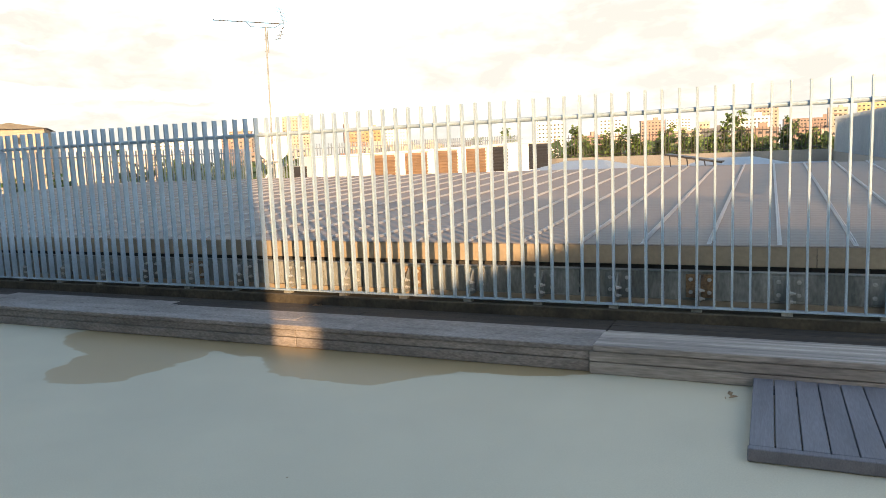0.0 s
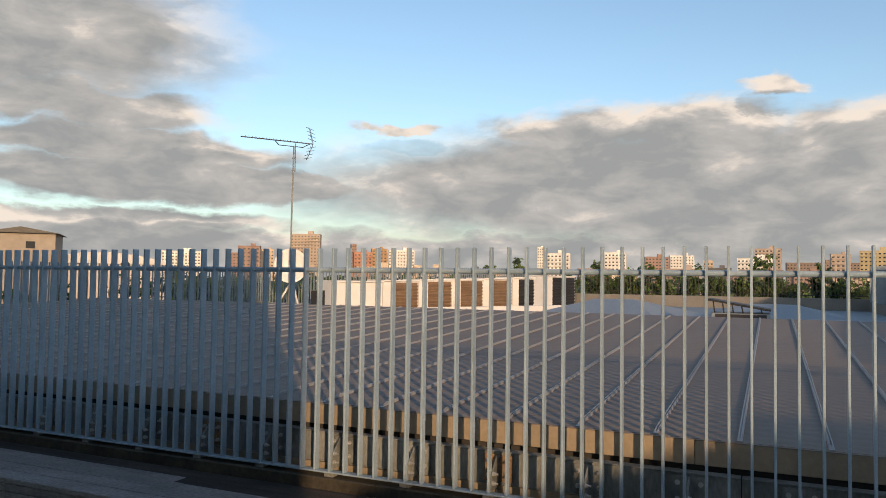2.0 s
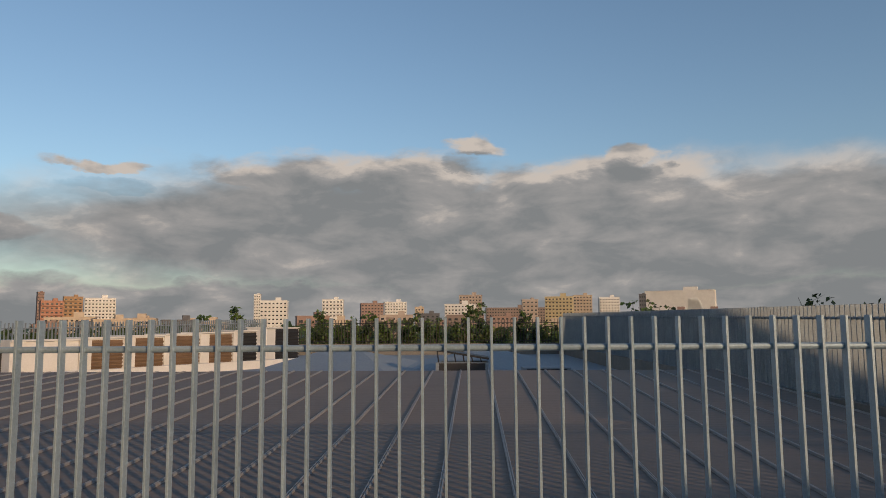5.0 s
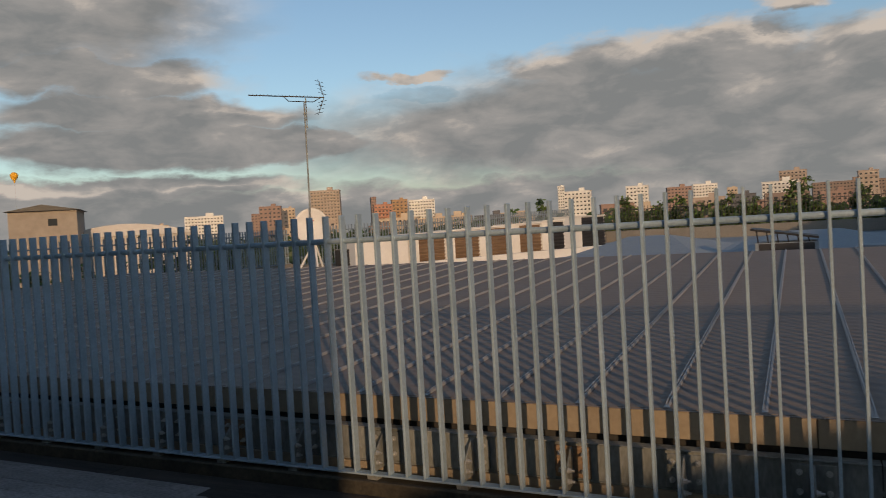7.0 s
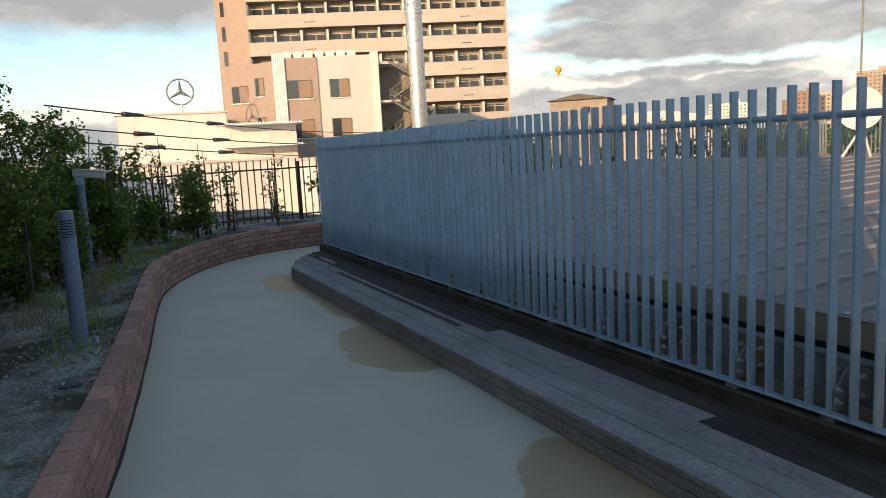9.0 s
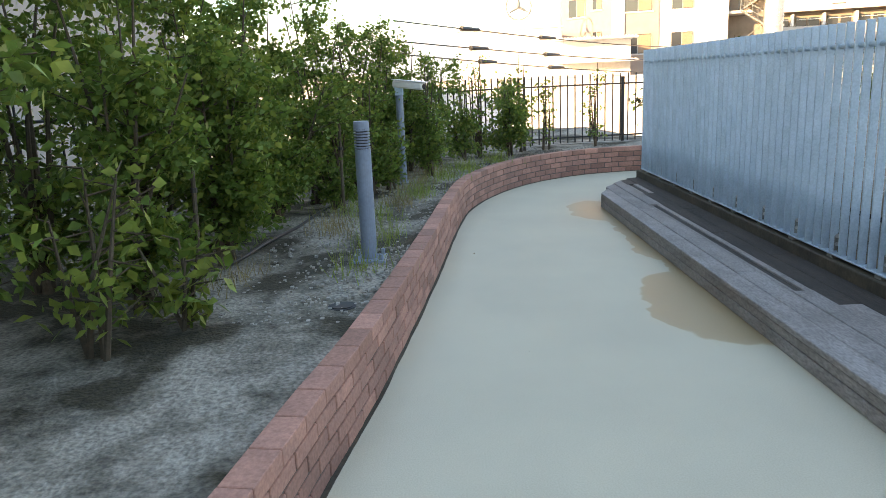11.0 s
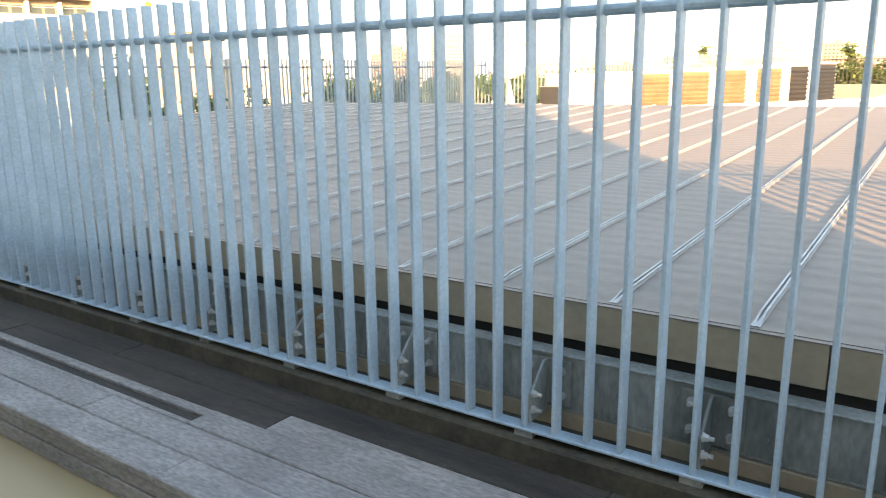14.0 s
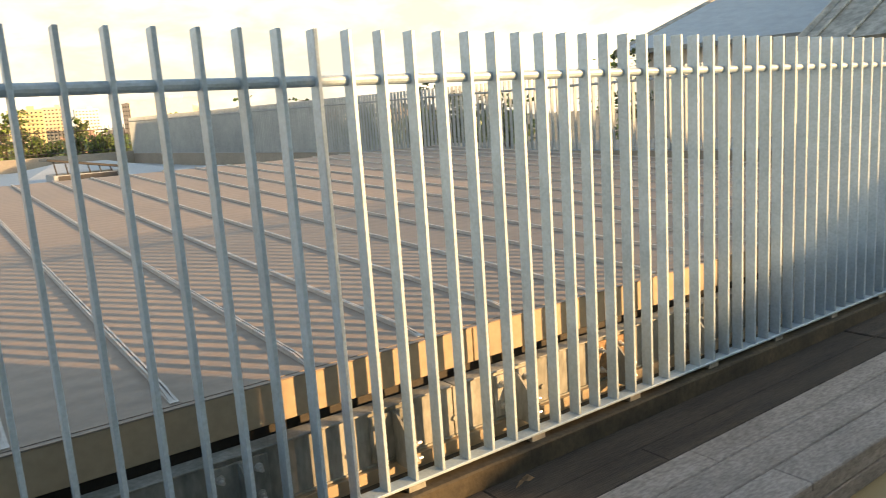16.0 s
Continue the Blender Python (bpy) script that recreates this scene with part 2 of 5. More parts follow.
HOUSE = material("rooftop_house_wall", (0.32, 0.31, 0.29), 0.85, 0, 0.06, 0.4, 6)
LENS_GREY = material("dark_lens", (0.03, 0.03, 0.035), 0.15)
RED = material("red_mark", (0.55, 0.06, 0.04), 0.5)


def glass_material():
    m = bpy.data.materials.new("window_glass")
    m.use_nodes = True
    p = m.node_tree.nodes["Principled BSDF"]
    p.inputs["Base Color"].default_value = (0.035, 0.04, 0.045, 1)
    p.inputs["Roughness"].default_value, p.inputs["Specular IOR Level"].default_value = 0.08, 0.6
    return m


GLASS = glass_material()
CURTAIN = material("brown_blind", (0.30, 0.20, 0.13), 0.6, 0, 0.1, 1, 10)


def path_material():
    """Pale resin surface with a few damp patches along the timber ledge."""
    m = material("pale_resin_path", (0.52, 0.485, 0.37), 0.8, 0, 0.07, 0.9, 160, 0.0008, (0.43, 0.405, 0.315), 0.6)
    N, L = m.node_tree.nodes, m.node_tree.links
    p = N["Principled BSDF"]
    geo = N.new("ShaderNodeNewGeometry")
    warp = N.new("ShaderNodeTexNoise")
    warp.inputs["Scale"].default_value, warp.inputs["Detail"].default_value = 3.0, 5
    L.new(geo.outputs["Position"], warp.inputs["Vector"])
    off = N.new("ShaderNodeVectorMath")
    off.operation = "SUBTRACT"
    off.inputs[1].default_value = (0.5, 0.5, 0.5)
    L.new(warp.outputs["Color"], off.inputs[0])
    amp = N.new("ShaderNodeVectorMath")
    amp.operation = "SCALE"
    amp.inputs["Scale"].default_value = 0.30
    L.new(off.outputs[0], amp.inputs[0])
    pos = N.new("ShaderNodeVectorMath")
    pos.operation = "ADD"
    L.new(geo.outputs["Position"], pos.inputs[0]), L.new(amp.outputs[0], pos.inputs[1])
    best = None
    for x, y, rx, ry in ((-0.15, -1.22, 0.42, 0.58), (-0.45, -0.80, 0.76, 0.42), (0.6, -0.74, 0.6, 0.26), (1.3, -0.84, 0.68, 0.46), (2.2, -0.74, 0.55, 0.19), (-3.15, -0.72, 0.72, 0.44), (-6.3, -0.78, 0.62, 0.28), (-4.9, -0.70, 1.3, 0.13)):
        mp = N.new("ShaderNodeMapping")
        mp.vector_type = "POINT"
        mp.inputs["Location"].default_value = (-x / rx, -y / ry, 0)
        mp.inputs["Scale"].default_value = (1 / rx, 1 / ry, 0)
        L.new(pos.outputs[0], mp.inputs["Vector"])
        ln = N.new("ShaderNodeVectorMath")
        ln.operation = "LENGTH"
        L.new(mp.outputs[0], ln.inputs[0])
        if best is None:
            best = ln.outputs["Value"]
        else:
            mn = N.new("ShaderNodeMath")
            mn.operation = "MINIMUM"
            L.new(best, mn.inputs[0]), L.new(ln.outputs["Value"], mn.inputs[1])
            best = mn.outputs[0]
    wet = N.new("ShaderNodeMapRange")
    wet.interpolation_type = "SMOOTHSTEP"
    wet.inputs[1].default_value, wet.inputs[2].default_value = 1.0, 0.94
    L.new(best, wet.inputs[0])
    dry = p.inputs["Base Color"].links[0].from_socket
    mx = N.new("ShaderNodeMix")
    mx.data_type = "RGBA"
    L.new(wet.outputs[0], mx.inputs["Factor"]), L.new(dry, mx.inputs["A"])
    mx.inputs["B"].default_value = (0.33, 0.25, 0.14, 1)
    L.new(mx.outputs["Result"], p.inputs["Base Color"])
    ro = N.new("ShaderNodeMapRange")
    ro.inputs[3].default_value, ro.inputs[4].default_value = 0.75, 0.42
    L.new(wet.outputs[0], ro.inputs[0]), L.new(ro.outputs[0], p.inputs["Roughness"])
    return m


PATH_MAT = path_material()


def roof_material():
    """Grey-brown coated sheet with fine cross ripples."""
    m = material("ribbed_roof_sheet", (0.245, 0.208, 0.18), 0.72, 0.0, 0.06, 0.9, 30, 0, (0.19, 0.163, 0.143), 0.6, spec=0.22)
    N, L = m.node_tree.nodes, m.node_tree.links
    p = N["Principled BSDF"]
    geo = N.new("ShaderNodeNewGeometry")
    w = N.new("ShaderNodeTexWave")
    w.wave_type, w.bands_direction = "BANDS", "Y"
    w.inputs["Scale"].default_value, w.inputs["Distortion"].default_value = 2.6, 3.6
    w.inputs["Detail"].default_value, w.inputs["Detail Scale"].default_value = 2.0, 1.2
    L.new(geo.outputs["Position"], w.inputs["Vector"])
    bp = N.new("ShaderNodeBump")
    bp.inputs["Strength"].default_value, bp.inputs["Distance"].default_value = 0.28, 0.008
    L.new(w.outputs[1], bp.inputs["Height"]), L.new(bp.outputs[0], p.inputs["Normal"])
    return m


ROOF = roof_material()


# ---------------------------------------------------------------- building helpers
def add_box(bm, lo, hi, bevel=0.0):
    m = Matrix.Translation([(a + b) / 2 for a, b in zip(lo, hi)]) @ Matrix.Diagonal([b - a for a, b in zip(lo, hi)] + [1])
    got = bmesh.ops.create_cube(bm, size=1, matrix=m)
    if bevel:
        edges = list({e for v in got["verts"] for e in v.link_edges})
        bmesh.ops.bevel(bm, geom=edges, offset=bevel, segments=1, affect="EDGES")


def add_rod(bm, a, b, r, r2=None, n=8):
    a, b = Vector(a), Vector(b)
    d = b - a
    m = Matrix.Translation((a + b) / 2) @ d.to_track_quat("Z", "Y").to_matrix().to_4x4()
    bmesh.ops.create_cone(bm, cap_ends=True, segments=n, radius1=r, radius2=r if r2 is None else r2, depth=d.length, matrix=m)


def add_prism(bm, ring, z0, z1):
    """A closed outline in plan, raised from z0 to z1."""
    low = [bm.verts.new((x, y, z0)) for x, y in ring]
    top = [bm.verts.new((x, y, z1)) for x, y in ring]
    bm.faces.new(top)
    bm.faces.new(low[::-1])
    for i in range(len(ring)):
        j = (i + 1) % len(ring)
        bm.faces.new((low[i], low[j], top[j], top[i]))


def mesh_of(bm, mat, name, smooth=False):
    bmesh.ops.recalc_face_normals(bm, faces=bm.faces)
    me = bpy.data.meshes.new(name)
    bm.to_mesh(me)
    bm.free()
    me.materials.append(mat)
    if smooth:
        me.shade_smooth()
    return me


def part(name, bm, mat, parent=None, label="", smooth=False):
    ob = new(name, mesh_of(bm, mat, name, smooth))
    ob.parent = parent
    return tagged(ob, label)


def box_part(name, lo, hi, mat, parent=None, label="", bevel=0.0):
    bm = bmesh.new()
    add_box(bm, lo, hi, bevel)
    return part(name, bm, mat, parent, label)


def rod_part(name, a, b, r, mat, parent=None, label="", r2=None, n=10):
    bm = bmesh.new()
    add_rod(bm, a, b, r, r2, n)
    return part(name, bm, mat, parent, label, smooth=False)


def thing(name, label, category, group="", kind="", at=(0, 0, 0), turn=0.0):
    ob = new(name)
    ob.empty_display_size = 0.1
    ob.matrix_world = pose(*at, 0, 0, turn)
    return tagged(ob, label, category, group, kind)


def shared(me, name, parent, m):
    ob = new(name, me)
    ob.parent = parent
    ob.matrix_basis = m
    return ob


def far(bearing, dist):
    """A place dist metres from the middle of the walk, bearing in degrees from +y towards -x."""
    b = radians(bearing)
    return 1.9 - dist * math.sin(b), -2.8 + dist * math.cos(b)


EYE_Z = 1.42
STREET = -14.0

# ---------------------------------------------------------------- large structure
def structure(name, bm, mat, label="", category="", smooth=False):
    return tagged(part(name, bm, mat, None, label, smooth), label, category, "", "structure")


bm = bmesh.new()
bmesh.ops.create_grid(bm, x_segments=2, y_segments=2, size=4000, matrix=Matrix.Translation((0, 0, STREET)))
structure("ground", bm, GROUND_FAR, "grey brown city ground far below the roof", "ground")

bm = bmesh.new()
add_box(bm, (-12.5, -16, STREET), (24.1, 0.05, -0.12))
add_box(bm, (-12.5, 0.05, STREET), (6.0, 29.0, -0.12))
structure("podium_building", bm, PODIUM, "plain grey building that carries the roof garden", "building")

# the path surface
bm = bmesh.new()
add_box(bm, (-12.4, -15.9, -0.12), (24.05, 0.04, 0.0))
add_box(bm, (-12.4, 0.04, -0.12), (-7.62, 9.0, 0.0))
structure("path", bm, PATH_MAT, "pale beige resin path with damp brown patches", "path")

# the house behind the walk, whose shade falls over the left half of the fence
box_part("rooftop_house", (-13.0, -15.5, 0.0), (5.72, -7.02, 8.5), HOUSE)
tagged(bpy.data.objects["rooftop_house"], "plain grey rooftop house behind the path", "building", "", "structure")
# parapet behind the walk, keeping the low sun off the ground
bm = bmesh.new()
add_box(bm, (5.74, -10.2, 0.0), (8.62, -9.9, 2.50))
add_box(bm, (8.62, -10.2, 0.0), (24.0, -9.9, 2.96))
add_box(bm, (23.7, -9.9, 0.0), (24.0, 0.0, 1.1))
slope = [bm.verts.new((x, y, z)) for y in (-10.2, -9.9) for x, z in ((9.4, 2.962), (11.2, 3.60), (23.9, 3.60), (23.9, 2.962))]
for f in ((0, 1, 2, 3), (7, 6, 5, 4), (0, 4, 5, 1), (1, 5, 6, 2), (2, 6, 7, 3), (3, 7, 4, 0)):
    bm.faces.new([slope[i] for i in f])
structure("parapet_wall", bm, HOUSE, "plain grey parapet wall closing the roof terrace", "wall")

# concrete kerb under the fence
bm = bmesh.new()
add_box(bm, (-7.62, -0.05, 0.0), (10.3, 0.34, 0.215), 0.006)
structure("kerb", bm, MOSSY_SHADED, "weathered concrete kerb under the steel fence", "kerb")

# ---- standing seam roof behind the fence
ROOF_X0, ROOF_X1, ROOF_Y0, ROOF_Y1 = -7.55, 5.75, 0.205, 7.64
SLOPE = 0.0403


def roof_z(y):
    return 0.600 + SLOPE * (y - 0.2)


bm = bmesh.new()
PLAN = [(ROOF_X0, ROOF_Y0), (ROOF_X1, ROOF_Y0), (ROOF_X1, ROOF_Y1), (-10.5, ROOF_Y1), (-10.5, 3.6)]
tops = [bm.verts.new((x, y, roof_z(y))) for x, y in PLAN]
lows = [bm.verts.new((x, y, roof_z(y) - 0.05)) for x, y in PLAN]
bm.faces.new(tops)
bm.faces.new(lows[::-1])
for i in range(5):
    j = (i + 1) % 5
    bm.faces.new((tops[i], lows[i], lows[j], tops[j]))
roof = structure("roof", bm, ROOF, "grey brown standing seam metal roof behind the fence", "roof")
bm = bmesh.new()
v = [bm.verts.new(p) for p in ((-10.5, ROOF_Y1 + 0.005, roof_z(ROOF_Y1) - 0.004), (ROOF_X1, ROOF_Y1 + 0.005, roof_z(ROOF_Y1) - 0.004), (ROOF_X1, 9.25, 0.455), (-10.5, 9.25, 0.455))]
bm.faces.new(v)
ext = bmesh.ops.extrude_face_region(bm, geom=list(bm.faces))
for g in ext["geom"]:
    if isinstance(g, bmesh.types.BMVert):
        g.co.z -= 0.05
part("back_slope", bm, ROOF, roof)


def rib_of(y0):
    """Standing seam: a low base with two thin upright folds, folded flat towards the eaves."""
    bm = bmesh.new()
    for x0, x1, h in ((-0.013, 0.013, 0.005), (-0.0095, -0.0035, 0.017), (0.0035, 0.0095, 0.015)):
        ya = y0 + (0.0 if h < 0.01 else 0.01)
        a = [bm.verts.new((x, y, z)) for y, z in ((ya, 0.001), (ya, 0.003), (ya + 0.09, h), (7.40, h), (7.40, 0.001)) for x in (x0, x1)]
        for q in ((0, 1, 3, 2), (2, 3, 5, 4), (4, 5, 7, 6), (6, 7, 9, 8)):
            bm.faces.new([a[n] for n in q])
        bm.faces.new((a[0], a[2], a[4], a[6], a[8]))
        bm.faces.new((a[9], a[7], a[5], a[3], a[1]))
    return mesh_of(bm, RIB, "roof_rib")


rib_mesh, short_rib = rib_of(0.012), rib_of(3.5)
for k in range(-25, 15):
    shared(short_rib if k < -18 else rib_mesh, "roof_rib", roof, Matrix.Translation((0.4065 * k, ROOF_Y0, roof_z(ROOF_Y0))) @ pose(0, 0, 0, math.degrees(math.atan(SLOPE))))
# fascia in lengths, dark box standing in for the gap's shade, and steel channel
fascia = thing("fascia", "tan coated metal fascia along the roof edge", "fascia", kind="structure")
x = ROOF_X0
while x < ROOF_X1 - 0.1:
    x1 = min(x + 1.63, ROOF_X1)
    box_part("fascia_panel", (x + 0.002, 0.185, 0.472), (x1 - 0.002, 0.203, 0.594), FASCIA, fascia, bevel=0.002)
    x = x1
box_part("drip_edge", (ROOF_X0, 0.182, 0.5945), (ROOF_X1, 0.204, 0.5985), ROOF, fascia)
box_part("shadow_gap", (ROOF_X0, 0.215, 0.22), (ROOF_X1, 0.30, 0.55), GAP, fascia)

channel = thing("steel_channel", "weathered galvanised steel channel below the roof edge", "steel beam", kind="structure")
x = ROOF_X0
while x < ROOF_X1 - 0.1:
    x1 = min(x + 2.0, ROOF_X1)
    box_part("web", (x + 0.003, 0.118, 0.272), (x1 - 0.003, 0.124, 0.440), GALV_OLD, channel)
    box_part("top_flange", (x + 0.003, 0.108, 0.440), (x1 - 0.003, 0.175, 0.447), GALV_OLD, channel, bevel=0.002)
    box_part("bottom_flange", (x + 0.003, 0.112, 0.265), (x1 - 0.003, 0.175, 0.272), GALV_OLD, channel)
    x = x1
box_part("packing_strip", (ROOF_X0, 0.100, 0.216), (ROOF_X1, 0.16, 0.262), FASCIA, channel, "tan packing strip")
for k in range(-72, 56, 4):
    bm = bmesh.new()
    add_rod(bm, (0.1 * k + 0.05, 0.121, 0.33), (0.1 * k + 0.05, 0.110, 0.33), 0.009, n=8)
    part("stud", bm, GALV_OLD, channel)

# ---- the fin fence
FIN = (0.012, 0.046)


def fin_mesh(z0, z1, name="fin", mat=None):
    bm = bmesh.new()
    add_box(bm, (-FIN[0] / 2, -FIN[1] / 2, z0), (FIN[0] / 2, FIN[1] / 2, z1), 0.0015)
    return mesh_of(bm, mat or GALV, name)


def bracket_mesh():
    """Gusset plate from a fin back to its base plate on the channel."""
    bm = bmesh.new()
    t = 0.004
    ring = [(0.0, 0.256), (0.108, 0.256), (0.108, 0.425), (0.085, 0.425), (0.02, 0.36), (0.0, 0.345)]
    a = [bm.verts.new((0.011 - t, y, z)) for y, z in ring]
    b = [bm.verts.new((0.011 + t, y, z)) for y, z in ring]
    bm.faces.new(a[::-1])
    bm.faces.new(b)
    for i in range(len(ring)):
        j = (i + 1) % len(ring)
        bm.faces.new((a[i], a[j], b[j], b[i]))
    return mesh_of(bm, GALV_OLD, "gusset")


def plate_mesh():
    bm = bmesh.new()
    add_box(bm, (-0.075, 0.108, 0.280), (0.095, 0.117, 0.428), 0.002)
    return mesh_of(bm, GALV_OLD, "base_plate")


def rusty_plate_mesh():
    bm = bmesh.new()
    add_box(bm, (-0.075, 0.108, 0.280), (0.095, 0.117, 0.428), 0.002)
    return mesh_of(bm, RUST, "base_plate")


def bolt_mesh(axis):
    bm = bmesh.new()
    d = Vector((1, 0, 0)) if axis == "x" else Vector((0, -1, 0))
    add_rod(bm, d * 0.0, d * 0.005, 0.013, n=12)
    add_rod(bm, d * 0.005, d * 0.016, 0.0105, n=6)
    add_rod(bm, d * 0.016, d * 0.030, 0.006, n=8)
    return mesh_of(bm, BOLT, "bolt")


fence = thing("fin_fence", "galvanised steel fence of close upright flat fins", "fence")
me = fin_mesh(0.246, 1.562)
for k in range(-75, 102):
    shared(me, "fin", fence, Matrix.Translation((0.1 * k, 0, 0)) @ pose(0, 0, 0, 0, 0, random.uniform(-0.8, 0.8)))
rod_part("top_rail", (-7.52, 0.006, 1.432), (10.15, 0.006, 1.432), 0.0145, GALV, fence, "round galvanised top rail", n=12)
box_part("bottom_rail", (-7.52, -0.026, 0.236), (10.15, 0.026, 0.246), GALV, fence, bevel=0.002)
gus, plate, rusty, bx, by = bracket_mesh(), plate_mesh(), rusty_plate_mesh(), bolt_mesh("x"), bolt_mesh("y")
for i, k in enumerate(range(-73, 100, 5)):
    at = Matrix.Translation((0.1 * k, 0, 0))
    g = shared(gus, "gusset", fence, at)
    for z in (0.295, 0.345):
        shared(bx, "bolt", fence, Matrix.Translation((0.1 * k + 0.015, 0.012, z)))
    if 0.1 * k < ROOF_X1 - 0.2:
        shared(rusty if i % 4 == 1 else plate, "base_plate", fence, at)
        for dx in (-0.045, 0.065):
            for z in (0.315, 0.395):
                shared(by, "bolt", fence, Matrix.Translation((0.1 * k + dx, 0.108, z)))
    box_part("foot", (0.1 * k - 0.03, -0.02, 0.214), (0.1 * k + 0.03, 0.03, 0.237), GALV_OLD, fence)


def line_fence(p0, p1, zb, zt0, zt1, label, kerb0=-0.1):
    """Fin fence along a line, its top running from zt0 to zt1."""
    p0, p1 = Vector(p0), Vector(p1)
    d = (p1 - p0)
    n = int(d.length / 0.1)
    ang = math.degrees(math.atan2(d.y, d.x))
    f = thing("fin_fence", label, "fence")
    m = fin_mesh(0.0, 1.0, mat=GALV_DULL)
    bm = bmesh.new()
    for i in range(n):
        q = p0 + d * (i / n)
        zt = zt0 + (zt1 - zt0) * i / n
        mm = Matrix.Translation((q.x, q.y, zb)) @ pose(0, 0, 0, 0, 0, ang) @ Matrix.Diagonal((1, 1, zt - zb, 1))
        if i < 150:
            shared(m, "fin", f, mm)
        else:
            k = len(bm.verts)
            add_box(bm, (-FIN[0] / 2, -FIN[1] / 2, 0), (FIN[0] / 2, FIN[1] / 2, 1))
            bm.verts.ensure_lookup_table()
            for v in bm.verts[k:]:
                v.co = mm @ v.co
    if len(bm.verts):
        tagged(part("fin_run", bm, GALV_DULL, f), kind="stuff")
    rod_part("top_rail", (p0.x, p0.y, zt0 - 0.13), (p1.x, p1.y, zt1 - 0.13), 0.0145, GALV_DULL, f)
    rod_part("bottom_rail", (p0.x, p0.y, zb + 0.01), (p1.x, p1.y, zb + 0.01), 0.014, GALV_DULL, f)
    u = d.normalized()
    w = Vector((-u.y, u.x)) * 0.08
    bm = bmesh.new()
    add_prism(bm, [tuple(p0 - w), tuple(p1 - w), tuple(p1 + w), tuple(p0 + w)], kerb0, zb)
    part("kerb", bm, PARAPET, f, "grey concrete kerb")
    return f


line_fence((5.86, 0.32), (5.86, 27.0), 0.80, 1.66, 2.08, "galvanised steel fin fence along the roof edge")
line_fence((-10.62, 3.7), (-10.62, 13.5), 0.70, 1.62, 1.66, "shaded steel fin fence beyond the roof")
line_fence((-10.6, 13.6), (-8.0, 13.6), 0.66, 1.70, 1.70, "sunlit steel fin fence behind the satellite dish")
line_fence((-8.0, 13.6), (-5.0, 22.5), 0.66, 1.70, 1.86, "sunlit pale steel fin fence behind the cabinets")

# ---- lower deck and parapet behind the ridge
bm = bmesh.new()
add_box(bm, (-10.7, 9.2, -0.12), (5.78, 28.6, 0.46))
structure("lower_roof", bm, DECK_METAL, "blue grey sheet metal lower roof", "roof")


def hip(x0, x1, y0, y1, z0, z1):
    bm = bmesh.new()
    b = [bm.verts.new(p) for p in ((x0, y0, z0), (x1, y0, z0), (x1, y1, z0), (x0, y1, z0))]
    r = [bm.verts.new(p) for p in ((x0 + (x1 - x0) * 0.35, (y0 + y1) / 2, z1), (x1 - (x1 - x0) * 0.35, (y0 + y1) / 2, z1))]
    for f in ((b[0], b[1], r[1], r[0]), (b[1], b[2], r[1]), (b[2], b[3], r[0], r[1]), (b[3], b[0], r[0])):
        bm.faces.new(f)
    ob = part("roof_hip", bm, DECK_METAL)
    return tagged(ob, "low blue grey sheet metal hipped skylight", "skylight", "low hips on the lower roof")


hip(-3.2, 0.4, 13.0, 21.0, 0.46, 0.92)
hip(0.6, 4.6, 15.0, 22.0, 0.46, 0.84)
hatch = thing("roof_hatch", "dark roof hatch with a raised lid on thin struts", "roof hatch", at=(1.95, 14.6, 0.46))
box_part("frame", (-0.62, -0.5, 0), (0.62, 0.5, 0.26), DECK_METAL, hatch, bevel=0.008)
box_part("opening", (-0.54, -0.505, 0.05), (0.54, -0.3, 0.24), DARK, hatch, "dark opening")
lid = box_part("lid", (0.0, -0.55, 0.0), (1.34, 0.55, 0.045), BLACK, hatch, "dark raised lid", bevel=0.006)
lid.matrix_basis = pose(-0.70, 0, 0.54, 0, 9.5, 0)
for i in range(6):
    rod_part("strut", (-0.55 + 0.2 * i, -0.46, 0.26), (-0.58 + 0.2 * i, -0.46, 0.53 - 0.033 * i), 0.014, BLACK, hatch, n=6)
slot = thing("roof_vent", "low dark slotted metal roof vent", "roof vent", at=(3.75, 12.8, 0.46))
box_part("body", (-0.5, -0.4, 0), (0.5, 0.4, 0.22), DECK_METAL, slot)
box_part("slot", (-0.42, -0.41, 0.05), (0.42, -0.3, 0.19), DARK, slot)
bm = bmesh.new()
add_box(bm, (-5.0, 26.6, 0.4), (5.8, 26.85, 0.90), 0.01)
add_box(bm, (-5.0, 24.0, 0.4), (-4.8, 26.6, 0.90), 0.01)
structure("parapet_far", bm, PARAPET, "grey concrete parapet at the far roof edge", "parapet")
f = thing("railing", "thin dark steel picket railing on the far parapet", "railing")
bm = bmesh.new()
add_rod(bm, (0, 0, 0.9), (0, 0, 1.86), 0.011, n=6)
me = mesh_of(bm, BLACK, "baluster")
for i in range(86):
    shared(me, "baluster", f, Matrix.Translation((-4.9 + 0.125 * i, 26.72, 0)))
for z in (1.0, 1.72):
    rod_part("rail", (-4.95, 26.72, z), (5.78, 26.72, z), 0.014, BLACK, f)

